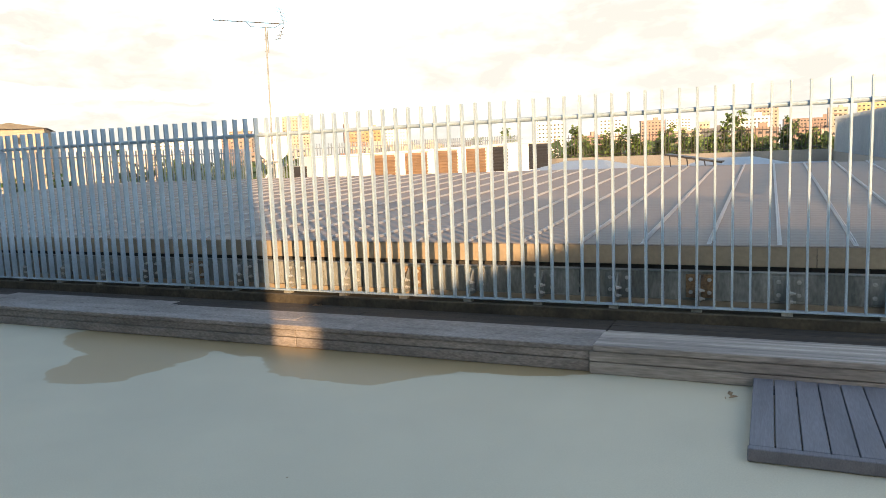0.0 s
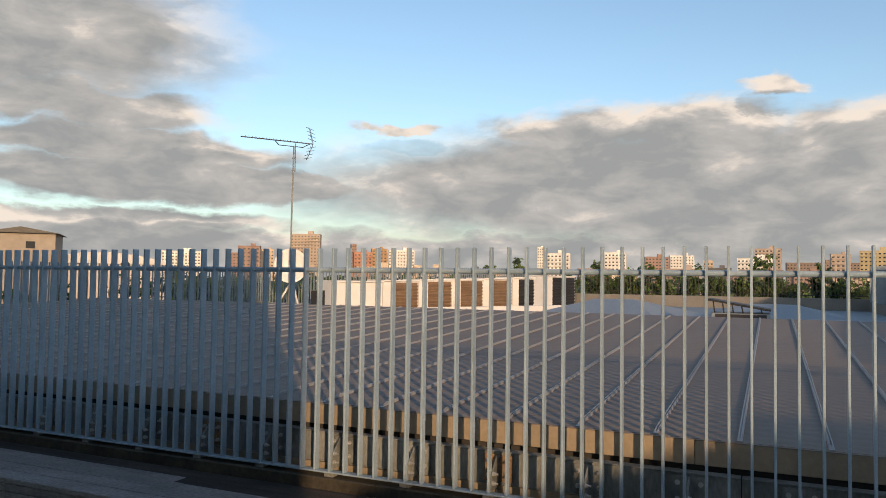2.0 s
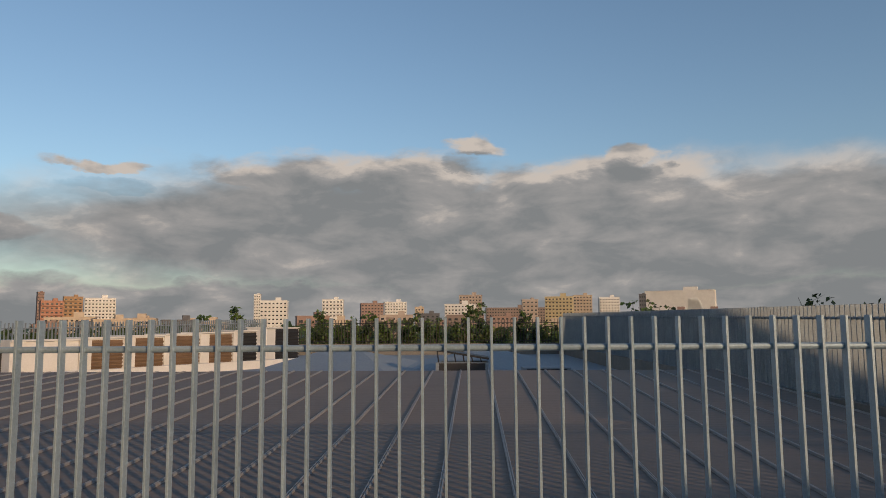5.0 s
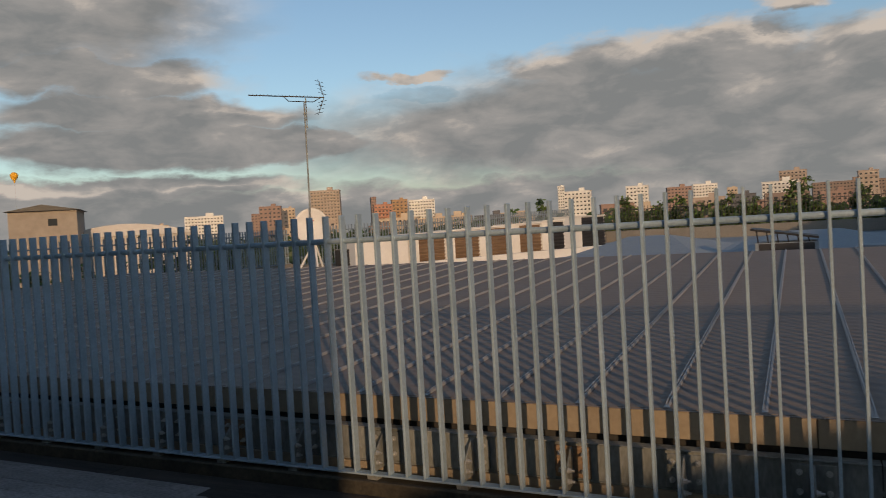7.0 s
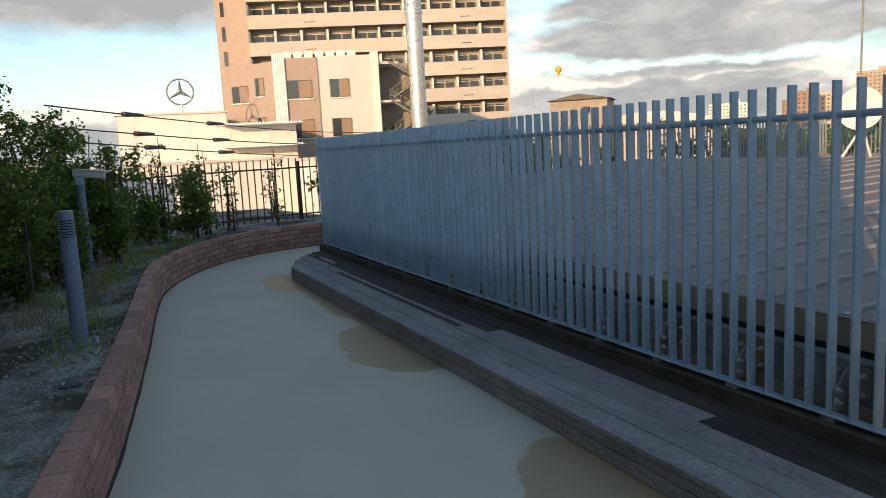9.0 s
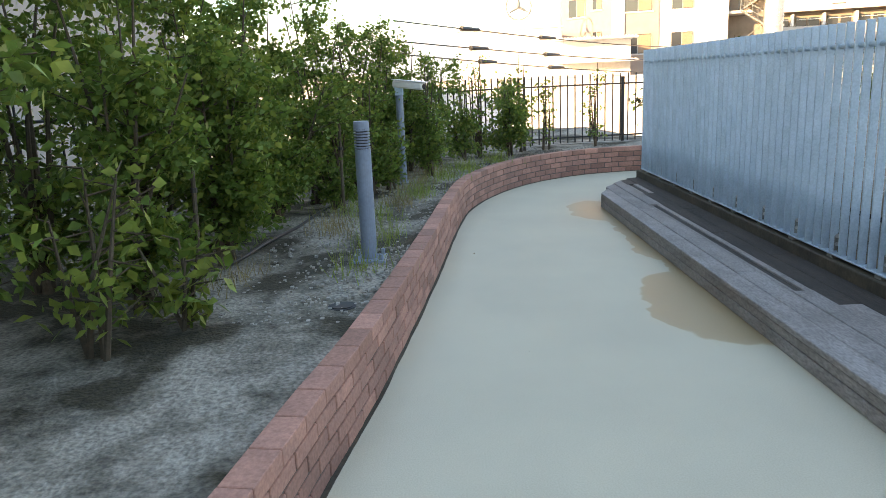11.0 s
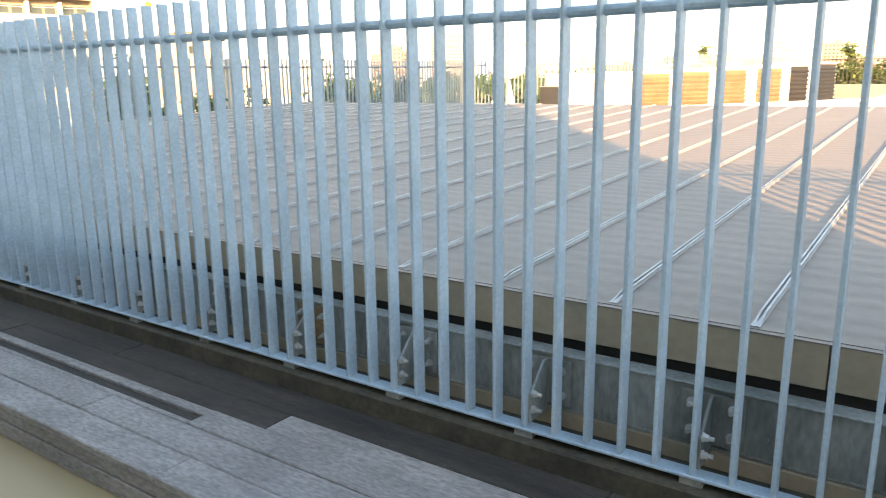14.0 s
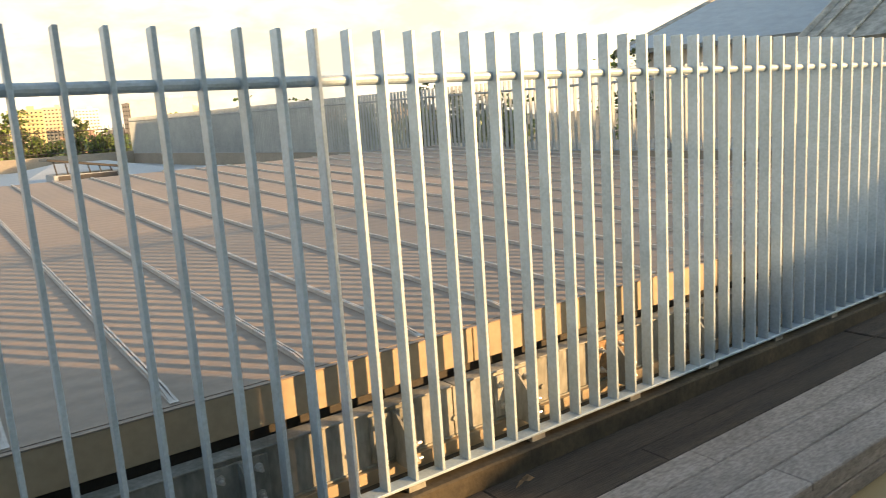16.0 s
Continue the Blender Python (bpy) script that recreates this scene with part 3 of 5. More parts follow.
# ---- cabinets with louvres running away along the roof
def louvre_cabinet(at, length, z1, label, louvre=True, dark=False, turn=-27.4):
    """Face towards local +x, length along local +y."""
    c = thing("plant_cabinet", label, "equipment cabinet", "plant cabinets on the roof", at=(at[0], at[1], 0.46), turn=turn)
    z1 -= 0.46
    box_part("body", (-0.7, 0, 0), (0.0, length - 0.02, z1), WHITE, c, bevel=0.01)
    box_part("top_cap", (-0.74, -0.01, z1), (0.05, length - 0.01, z1 + 0.035), WHITE, c)
    if louvre:
        ya, yb = 0.26 * length, length - 0.06
        mt = DARK if dark else LOUVRE
        box_part("recess", (-0.01, ya, 0.04), (0.005, yb, z1 - 0.03), mt, c)
        for i in range(9):
            z = 0.06 + (z1 - 0.12) * i / 9
            s = box_part("slat", (-0.012, ya, -0.022), (0.012, yb, 0.022), mt, c)
            s.matrix_basis = Matrix.Translation((0.02, 0, z + 0.02)) @ pose(0, 0, 0, 0, 25, 0)
    return c


row, step = Vector((-7.0, 11.2)), Vector((math.sin(radians(27.4)), math.cos(radians(27.4))))
louvre_cabinet(row, 1.5, 1.30, "white metal plant cabinet on the roof", louvre=False)
for i in range(4):
    louvre_cabinet(row + step * (1.5 + 1.12 * i), 1.12, 1.33 + 0.03 * i, "white plant cabinet with brown timber louvres")
louvre_cabinet(row + step * 6.0, 0.9, 1.46, "white plant cabinet with a dark grille", dark=True)
louvre_cabinet(Vector((-4.5, 20.6)), 2.4, 1.55, "large white plant cabinet with dark grilles", dark=True, turn=-12)
bm = bmesh.new()
w = Vector((step.y, -step.x)) * 0.1
q0, q1 = row + Vector((step.y, -step.x)) * 0.45, row + Vector((step.y, -step.x)) * 0.45 + step * 9.5
add_prism(bm, [tuple(q0 - w), tuple(q0 + w), tuple(q1 + w), tuple(q1 - w)], 0.44, 0.68)
structure("gutter_kerb", bm, WHITE, "white flashed kerb beside the plant cabinets", "kerb")
case = thing("dark_case", "dark grey equipment box beside the cabinets", "equipment box", at=(-7.45, 11.5, 0.46))
box_part("body", (-0.2, -0.18, 0), (0.2, 0.18, 0.62), DARK, case, bevel=0.01)
box_part("lid", (-0.21, -0.19, 0.62), (0.21, 0.19, 0.64), GALV_OLD, case)

# ---- satellite dish
def satellite_dish(x, y):
    d = thing("satellite_dish", "white satellite dish on a white tripod stand", "satellite dish", at=(x, y, 0.46))
    face = pose(0, 0, 1.22, 80, 0, 34)
    bm = bmesh.new()
    rings, seg, rad = 7, 40, 0.44
    rows = []
    for side in (0.0, -0.012):
        for i in range(rings + 1):
            r = rad * i / rings
            rows.append([bm.verts.new((r * math.cos(6.28319 * j / seg), r * 1.06 * math.sin(6.28319 * j / seg), 0.30 * r * r / rad + side)) for j in range(seg)] if i else [bm.verts.new((0, 0, side))])
    for s in (0, rings + 1):
        for i in range(rings):
            a, b = rows[s + i], rows[s + i + 1]
            for j in range(seg):
                k = (j + 1) % seg
                bm.faces.new((a[0], b[j], b[k]) if i == 0 else (a[j], b[j], b[k], a[k]))
    for j in range(seg):
        k = (j + 1) % seg
        bm.faces.new((rows[rings][j], rows[rings][k], rows[-1][k], rows[-1][j]))
    dish = part("reflector", bm, WHITE, d, "white dish reflector", smooth=True)
    dish.matrix_basis = face
    for sx in (-0.035, 0.035):
        bm = bmesh.new()
        v = [bm.verts.new((sx + a, b + 0.13, 0.062)) for a, b in ((-0.03, 0), (0.03, 0), (0.03, 0.05))]
        bm.faces.new(v)
        mk = part("mark", bm, RED, dish, "small red mark")
    arm = bmesh.new()
    add_rod(arm, (0, -0.38, 0.1), (0, -0.12, 0.46), 0.012)
    a = part("feed_arm", arm, WHITE, d)
    a.matrix_basis = face
    horn = bmesh.new()
    add_rod(horn, (0, -0.16, 0.42), (0, -0.08, 0.52), 0.035, 0.025, 12)
    h = part("feed_horn", horn, WHITE, d)
    h.matrix_basis = face
    rod_part("mast", (0, 0.08, 0.0), (0, 0.08, 1.28), 0.035, WHITE, d)
    for dx, dy in ((-0.34, -0.3), (0.34, -0.3), (0, 0.45)):
        rod_part("leg", (dx, dy, 0.0), (0, 0.08, 0.86), 0.026, WHITE, d)
    return d


satellite_dish(-9.05, 12.42)

# ---- television aerial on its mast
def aerial(x, y, z0, zt):
    a = thing("tv_aerial", "thin grey mast with a long yagi television aerial", "aerial", at=(x, y, z0))
    h = zt - z0
    rod_part("mast", (0, 0, 0), (0.05, 0.0, h), 0.022, GALV_OLD, a, r2=0.018)
    box_part("foot", (-0.12, -0.12, 0), (0.12, 0.12, 0.02), GALV_OLD, a)
    for z in (h - 0.62, h - 0.30):
        rod_part("clamp", (0.0, 0.0, z), (0.10, 0.0, z), 0.012, GALV_OLD, a)
    rod_part("stub_mast", (0.10, 0, h - 0.66), (0.10, 0, h + 0.08), 0.014, GALV_OLD, a)
    boom = rod_part("boom", (-1.15, 0, 0), (0.42, 0, 0), 0.011, BLACK, a, "long dark yagi boom")
    boom.matrix_basis = pose(0.05, 0, h + 0.12, 0, 4, 32) @ Matrix.Diagonal((1.18, 1.3, 1.3, 1))
    bm = bmesh.new()
    add_rod(bm, (-0.42, 0, 0.0), (-0.32, 0, -0.09), 0.008)
    add_rod(bm, (-0.32, 0, -0.09), (0.20, 0, -0.09), 0.008)
    add_rod(bm, (0.20, 0, -0.09), (0.36, 0, 0.0), 0.008)
    part("boom_brace", bm, BLACK, boom)
    for i in range(18):
        rod_part("director", (-1.12 + 0.075 * i, -0.085, 0.012), (-1.12 + 0.075 * i, 0.085, 0.012), 0.004, BLACK, boom, n=5)
    for s in (1, -1):
        rod_part("reflector_arm", (0.42, 0, 0), (0.32, 0, s * 0.30), 0.007, BLACK, boom, n=6)
        for i in range(4):
            z = s * (0.08 + 0.075 * i)
            xx = 0.42 - 0.10 * (0.08 + 0.075 * i) / 0.30
            rod_part("reflector_rod", (xx - 0.02, -0.16, z), (xx - 0.02, 0.16, z), 0.005, BLACK, boom, n=5)
            rod_part("reflector_rod", (xx - 0.09, 0, z + s * 0.02), (xx + 0.09, 0, z - s * 0.03), 0.005, BLACK, boom, n=5)
    return a


aerial(-8.82, 12.05, 0.46, 4.80)

# ---- timber ledge in front of the fence
ledge = thing("timber_ledge", "low weathered grey timber ledge along the fence", "ledge")
rng = random.Random(7)
# the two rear rows carry painted-in shade on top of their moss
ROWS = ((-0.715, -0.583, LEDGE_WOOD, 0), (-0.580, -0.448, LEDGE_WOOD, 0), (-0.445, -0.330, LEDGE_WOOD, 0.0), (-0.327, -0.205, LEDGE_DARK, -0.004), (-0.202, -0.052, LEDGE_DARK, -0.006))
TIP = {0: -6.72, 1: -7.02, 2: -7.22, 3: -7.38, 4: -7.50}


def plank(x0, x1, y0, y1, z0, z1, mat, skew=0.0, bevel=0.004):
    bm = bmesh.new()
    add_box(bm, (x0, y0, z0), (x1, y1, z1), bevel)
    if skew:
        for v in bm.verts:
            if v.co.x < x0 + 0.02:
                v.co.x += skew * (y1 - v.co.y) / (y1 - y0)
    return part("plank", bm, mat, ledge)


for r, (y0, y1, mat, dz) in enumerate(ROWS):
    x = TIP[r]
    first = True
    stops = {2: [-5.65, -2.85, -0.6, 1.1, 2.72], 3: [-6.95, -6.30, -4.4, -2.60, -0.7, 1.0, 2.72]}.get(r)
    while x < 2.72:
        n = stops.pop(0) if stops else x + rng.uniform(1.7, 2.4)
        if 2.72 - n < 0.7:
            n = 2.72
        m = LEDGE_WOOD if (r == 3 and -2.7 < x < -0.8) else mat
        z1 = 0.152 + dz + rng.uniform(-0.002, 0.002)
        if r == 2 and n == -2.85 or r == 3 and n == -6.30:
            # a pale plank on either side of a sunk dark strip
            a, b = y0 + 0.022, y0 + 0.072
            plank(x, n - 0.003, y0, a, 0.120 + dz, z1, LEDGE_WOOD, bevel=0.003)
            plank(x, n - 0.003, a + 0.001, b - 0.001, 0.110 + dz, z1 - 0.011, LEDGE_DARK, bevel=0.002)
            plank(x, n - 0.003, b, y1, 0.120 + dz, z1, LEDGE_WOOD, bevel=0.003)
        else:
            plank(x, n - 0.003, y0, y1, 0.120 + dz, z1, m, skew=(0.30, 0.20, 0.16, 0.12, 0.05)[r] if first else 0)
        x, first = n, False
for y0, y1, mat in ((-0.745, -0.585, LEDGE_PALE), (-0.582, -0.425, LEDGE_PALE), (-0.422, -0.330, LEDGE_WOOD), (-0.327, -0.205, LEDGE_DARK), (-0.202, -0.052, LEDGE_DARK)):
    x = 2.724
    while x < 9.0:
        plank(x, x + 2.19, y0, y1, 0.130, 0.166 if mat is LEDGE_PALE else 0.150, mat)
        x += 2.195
for z0, z1 in ((0.002, 0.066), (0.071, 0.119)):
    x = -6.45
    while x < 2.7:
        n = min(x + 2.4, 2.70)
        plank(x, n - 0.003, -0.708, -0.680, z0, z1, LEDGE_WOOD)
        x = n
    x = 2.703
    while x < 9.0:
        plank(x, x + 2.39, -0.738, -0.708, z0, z1 + (0.009 if z1 > 0.1 else 0), LEDGE_PALE)
        x += 2.395
bm = bmesh.new()
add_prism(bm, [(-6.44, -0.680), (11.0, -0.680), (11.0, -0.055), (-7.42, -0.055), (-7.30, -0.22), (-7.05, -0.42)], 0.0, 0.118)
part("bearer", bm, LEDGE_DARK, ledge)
bm = bmesh.new()
add_prism(bm, [(-6.46, -0.708), (-6.44, -0.682), (-7.06, -0.44), (-7.10, -0.46)], 0.002, 0.119)
part("end_board", bm, LEDGE_WOOD, ledge)
bm = bmesh.new()
add_prism(bm, [(-7.10, -0.46), (-7.06, -0.44), (-7.42, -0.06), (-7.46, -0.06)], 0.002, 0.119)
part("end_board", bm, LEDGE_WOOD, ledge)

# ---- low deck at the side of the ledge
deck = thing("timber_deck", "low grey timber deck of narrow boards on the path", "deck")
bm = bmesh.new()
add_box(bm, (0, -1.66, 0.030), (0.091, -0.76, 0.056), 0.003)
board = mesh_of(bm, DECK_WOOD, "deck_board")
for i in range(31):
    shared(board, "deck_board", deck, Matrix.Translation((3.535 + 0.0962 * i, 0, random.uniform(-0.001, 0.001))))
box_part("front_board", (3.53, -1.700, 0.004), (6.5, -1.664, 0.056), DECK_WOOD, deck, bevel=0.003)
box_part("joist", (3.56, -1.64, 0.0), (6.45, -1.58, 0.029), LEDGE_DARK, deck)
box_part("joist", (3.56, -0.84, 0.0), (6.45, -0.78, 0.029), LEDGE_DARK, deck)

# ---- curving brick planter wall
def catmull(p, n=24):
    out = []
    for i in range(len(p) - 3):
        a, b, c, d = (Vector(q) for q in p[i:i + 4])
        for j in range(n):
            t = j / n
            out.append(0.5 * ((2 * b) + (c - a) * t + (2 * a - 5 * b + 4 * c - d) * t * t + (3 * b - a - 3 * c + d) * t ** 3))
    return out


LINE = catmull([(1.4, -7.2), (1.3, -5.6), (0.9, -3.75), (0.0, -3.02), (-1.45, -2.72), (-2.5, -2.56), (-4.0, -2.375), (-5.5, -2.21), (-6.6, -2.04), (-7.5, -1.72), (-8.25, -1.28), (-8.8, -0.72), (-9.1, -0.1), (-9.2, 0.8), (-9.2, 1.8), (-9.2, 2.4)])
CUM = [0.0]
for a, b in zip(LINE, LINE[1:]):
    CUM.append(CUM[-1] + (b - a).length)


def along(s):
    """Point and heading on the planter line, s metres from its start."""
    s = min(max(s, 0.0), CUM[-1] - 1e-4)
    i = int(np.searchsorted(CUM, s, side="right")) - 1
    i = min(i, len(LINE) - 2)
    f = (s - CUM[i]) / (CUM[i + 1] - CUM[i])
    d = LINE[i + 1] - LINE[i]
    return LINE[i].lerp(LINE[i + 1], f), math.degrees(math.atan2(d.y, d.x))


WALL_H, WALL_W = 0.335, 0.10
wall = thing("brick_planter_wall", "curving low red brown brick planter wall", "brick wall", kind="structure")
bm = bmesh.new()                      # mortar core
prev = None
n = int(CUM[-1] / 0.12)
for i in range(n + 1):
    p, h = along(CUM[-1] * i / n)
    side = Vector((-math.sin(radians(h)), math.cos(radians(h))))   # towards the planter
    ring = []
    for off, z in ((0.007, 0.0), (0.007, WALL_H - 0.006), (WALL_W - 0.007, WALL_H - 0.006), (WALL_W - 0.007, 0.0)):
        q = p + side * off
        ring.append(bm.verts.new((q.x, q.y, z)))
    if prev:
        for j in range(4):
            k = (j + 1) % 4
            bm.faces.new((prev[j], ring[j], ring[k], prev[k]))
    prev = ring
part("mortar_core", bm, MORTAR, wall)

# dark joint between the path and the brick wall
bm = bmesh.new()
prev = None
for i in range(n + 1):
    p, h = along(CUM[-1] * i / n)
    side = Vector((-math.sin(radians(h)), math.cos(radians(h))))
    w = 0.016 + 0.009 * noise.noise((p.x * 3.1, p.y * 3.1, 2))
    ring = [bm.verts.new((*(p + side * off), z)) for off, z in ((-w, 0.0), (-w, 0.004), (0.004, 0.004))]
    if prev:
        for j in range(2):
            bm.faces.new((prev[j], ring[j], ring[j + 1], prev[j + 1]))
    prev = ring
structure("wall_joint", bm, MOSSY_SHADED, "dark joint along the brick wall foot", "joint")

# ---- soil behind the wall
bm = bmesh.new()
inner = []
for i in range(n + 1):
    p, h = along(CUM[-1] * i / n)
    side = Vector((-math.sin(radians(h)), math.cos(radians(h))))
    inner.append(p + side * (WALL_W - 0.012))
rows = []
for q in inner:
    far_q = Vector((q.x, -7.0)) if q.x > -7.5 else Vector((-12.3, q.y - 1.5))
    if q.y < -5.5:
        far_q = Vector((0.0, q.y))
    row = []
    for j in range(9):
        c = q.lerp(far_q, j / 8)
        z = 0.30 + 0.02 * noise.noise((c.x * 1.7, c.y * 1.7, 0)) + 0.10 * min(1, j / 5) * (0.4 + noise.noise((c.x * 0.6, c.y * 0.6, 5)))
        row.append(bm.verts.new((c.x, c.y, z if j else 0.305)))
    rows.append(row)
for a, b in zip(rows, rows[1:]):
    for j in range(8):
        if (a[j].co - b[j].co).length > 1e-5 or (a[j + 1].co - b[j + 1].co).length > 1e-5:
            bm.faces.new((a[j], a[j + 1], b[j + 1], b[j]))
structure("planter_soil", bm, SOIL, "pale gravelly planter soil with thin weeds", "soil", smooth=True)


def soil_z(x, y):
    return 0.30 + 0.02 * noise.noise((x * 1.7, y * 1.7, 0))


# gravel scattered near the wall
rng = random.Random(21)
bm = bmesh.new()
for i in range(2600):
    s = rng.uniform(5.2, CUM[-1] - 1.5)
    p, h = along(s)
    d = 0.12 + 0.9 * rng.random() ** 1.4
    q = p + Vector((-math.sin(radians(h)), math.cos(radians(h)))) * d
    r = rng.uniform(0.004, 0.013)
    bmesh.ops.create_icosphere(bm, subdivisions=1, radius=r, matrix=Matrix.Translation((q.x, q.y, soil_z(q.x, q.y) + 0.03 * min(1, d) + 0.002)) @ Matrix.Diagonal((1, rng.uniform(0.6, 1), 0.6, 1))) if i < 700 else add_box(bm, (q.x - r, q.y - r * 0.7, soil_z(q.x, q.y) + 0.02 * min(1, d)), (q.x + r, q.y + r * 0.7, soil_z(q.x, q.y) + 0.02 * min(1, d) + r))
tagged(part("gravel", bm, STONES), "loose pale gravel on the planter soil", "gravel", "", "stuff")

# weeds and dry grass
bm, dry = bmesh.new(), bmesh.new()
for cx, cy, n_blades, which in ((-3.9, -2.75, 160, bm), (-4.6, -2.85, 160, bm), (-4.2, -3.1, 160, dry), (-3.1, -2.80, 90, bm), (-5.3, -2.7, 150, dry), (-5.0, -3.1, 150, bm), (-2.9, -3.5, 120, dry), (-6.4, -2.6, 140, dry), (-5.8, -2.55, 220, bm), (-6.9, -2.30, 240, bm), (-7.5, -2.05, 240, bm), (-8.2, -1.65, 200, bm), (-7.2, -2.4, 120, dry)):
    for i in range(n_blades):
        x, y = cx + rng.gauss(0, 0.17), cy + rng.gauss(0, 0.10)
        z, hgt, lean = soil_z(x, y) - 0.01, rng.uniform(0.06, 0.22), rng.uniform(-0.09, 0.09)
        a = rng.uniform(0, 3.14)
        w = 0.003
        v = [which.verts.new((x - w * math.cos(a), y - w * math.sin(a), z)), which.verts.new((x + w * math.cos(a), y + w * math.sin(a), z)), which.verts.new((x + lean, y + rng.uniform(-0.08, 0.08), z + hgt))]
        which.faces.new(v)
tagged(part("weeds", bm, LEAF_PALE), "thin green weeds along the brick wall", "weeds", "", "stuff")
tagged(part("dry_grass", dry, DRY), "dry yellow grass tufts on the soil", "grass", "", "stuff")

# ---- bollard lights
def bollard(x, y, h, label):
    z0 = soil_z(x, y)
    b = thing("bollard_light", label, "bollard light", at=(x, y, z0))
    rod_part("post", (0, 0, 0.018), (0, 0, h - 0.16), 0.047, BOLLARD, b, n=24)
    rod_part("cap", (0, 0, h - 0.045), (0, 0, h), 0.047, BOLLARD, b, r2=0.044, n=24)
    rod_part("core", (0, 0, h - 0.165), (0, 0, h - 0.04), 0.036, DARK, b, n=20)
    for i in range(7):
        z = h - 0.155 + i * 0.0165
        rod_part("louvre_ring", (0, 0, z), (0, 0, z + 0.009), 0.047, BOLLARD, b, n=24)
    box_part("base_plate", (-0.10, -0.10, 0.0), (0.10, 0.10, 0.02), BOLLARD, b, bevel=0.003)
    for dx in (-0.075, 0.075):
        for dy in (-0.075, 0.075):
            rod_part("anchor_bolt", (dx, dy, 0.02), (dx, dy, 0.055), 0.013, BOLLARD, b, n=6)
    return b


bollard(-3.34, -2.765, 0.83, "blue grey bollard light with ringed louvre top")

cam_post = thing("security_camera", "white security camera on a grey post", "security camera", at=(-6.65, -2.72, 0.30))
rod_part("post", (0, 0, 0.0), (0, 0, 0.94), 0.038, BOLLARD, cam_post, "blue grey post", n=20)
box_part("base_plate", (-0.1, -0.1, 0), (0.1, 0.1, 0.02), BOLLARD, cam_post, bevel=0.003)
box_part("head_box", (-0.042, -0.042, 0.90), (0.042, 0.042, 1.0), GALV, cam_post, bevel=0.006)
hs = box_part("housing", (-0.055, -0.04, -0.035), (0.29, 0.04, 0.04), WHITE, cam_post, "white camera housing", bevel=0.014)
hs.matrix_basis = pose(0.02, 0.0, 1.01, 0, 6, 62)
vs = box_part("visor", (-0.06, -0.046, 0.04), (0.32, 0.046, 0.046), WHITE, hs)
ln = rod_part("lens", (0.29, 0, 0), (0.295, 0, 0), 0.028, LENS_GREY, hs)

drain = thing("drain_cap", "round dark drain cap sunk in the soil", "drain", at=(-2.40, -2.81, soil_z(-2.40, -2.81)))
rod_part("ring", (0, 0, -0.02), (0, 0, 0.008), 0.068, DARK, drain, n=24)
rod_part("cover", (0, 0, 0.008), (0, 0, 0.012), 0.056, BLACK, drain, n=24)

hose = thing("irrigation_hose", "black irrigation hose lying on the planter soil", "hose")
line = catmull([(-2.0, -4.0), (-2.53, -3.80), (-2.78, -3.72), (-3.31, -3.58), (-4.0, -3.45), (-4.7, -3.35), (-5.4, -3.25), (-6.0, -3.1)], 8)
bm = bmesh.new()
prev = None
for k in range(len(line) - 1):
    q, d = line[k], (line[k + 1] - line[k]).normalized()
    side = Vector((-d.y, d.x, 0))
    ring = [bm.verts.new(Vector((q.x, q.y, soil_z(q.x, q.y) + 0.03)) + side * 0.012 * math.cos(0.8976 * a) + Vector((0, 0, 0.012 * math.sin(0.8976 * a)))) for a in range(7)]
    if prev:
        for a in range(7):
            bm.faces.new((prev[a], prev[(a + 1) % 7], ring[(a + 1) % 7], ring[a]))
    prev = ring
part("tube", bm, BLACK, hose, smooth=True)
for x, y, h, lean in ((-2.71, -3.58, 0.80, -0.03), (-4.9, -3.12, 0.8, 0.05)):
    stake = thing("garden_stake", "thin dark wooden stake in the planter soil", "stake", "stakes in the planter", at=(x, y, soil_z(x, y) - 0.02))
    rod_part("stake_pole", (0, 0, 0), (lean, 0.02, h), 0.014, BARK, stake, r2=0.011, n=7)
    rod_part("tie", (lean * 0.7, 0.014, h * 0.7), (lean * 0.73, 0.015, h * 0.73), 0.018, BLACK, stake, n=7)

# ---- dark picket fence round the garden
rail_f = thing("picket_fence", "dark steel picket fence curving behind the planter", "fence")
bm = bmesh.new()
add_rod(bm, (0, 0, 0.02), (0, 0, 1.00), 0.010, n=6)
pk = mesh_of(bm, BLACK, "picket")
FL = catmull([(-1.5, -6.6), (-2.5, -6.0), (-4.0, -5.3), (-5.6, -4.6), (-7.0, -3.9), (-8.2, -2.9), (-9.2, -2.0), (-9.85, -1.0), (-10.1, 0.0), (-10.15, 1.2), (-10.15, 2.4), (-10.15, 3.4)], 20)
FC = [0.0]
for a, b in zip(FL, FL[1:]):
    FC.append(FC[-1] + (b - a).length)


def fence_at(s):
    i = min(max(int(np.searchsorted(FC, s, side="right")) - 1, 0), len(FL) - 2)
    return FL[i].lerp(FL[i + 1], (s - FC[i]) / (FC[i + 1] - FC[i]))


s = 0.0
while s < FC[-1]:
    p = fence_at(s)
    shared(pk, "picket", rail_f, Matrix.Translation((p.x, p.y, 0.32)))
    s += 0.115
for z in (0.42, 1.17):
    bm = bmesh.new()
    q = None
    s = 0.0
    while s < FC[-1]:
        p = fence_at(s)
        if q is not None:
            add_rod(bm, (q.x, q.y, z), (p.x, p.y, z), 0.012, n=6)
        q = p
        s += 0.23
    part("rail", bm, BLACK, rail_f)
s = 1.0
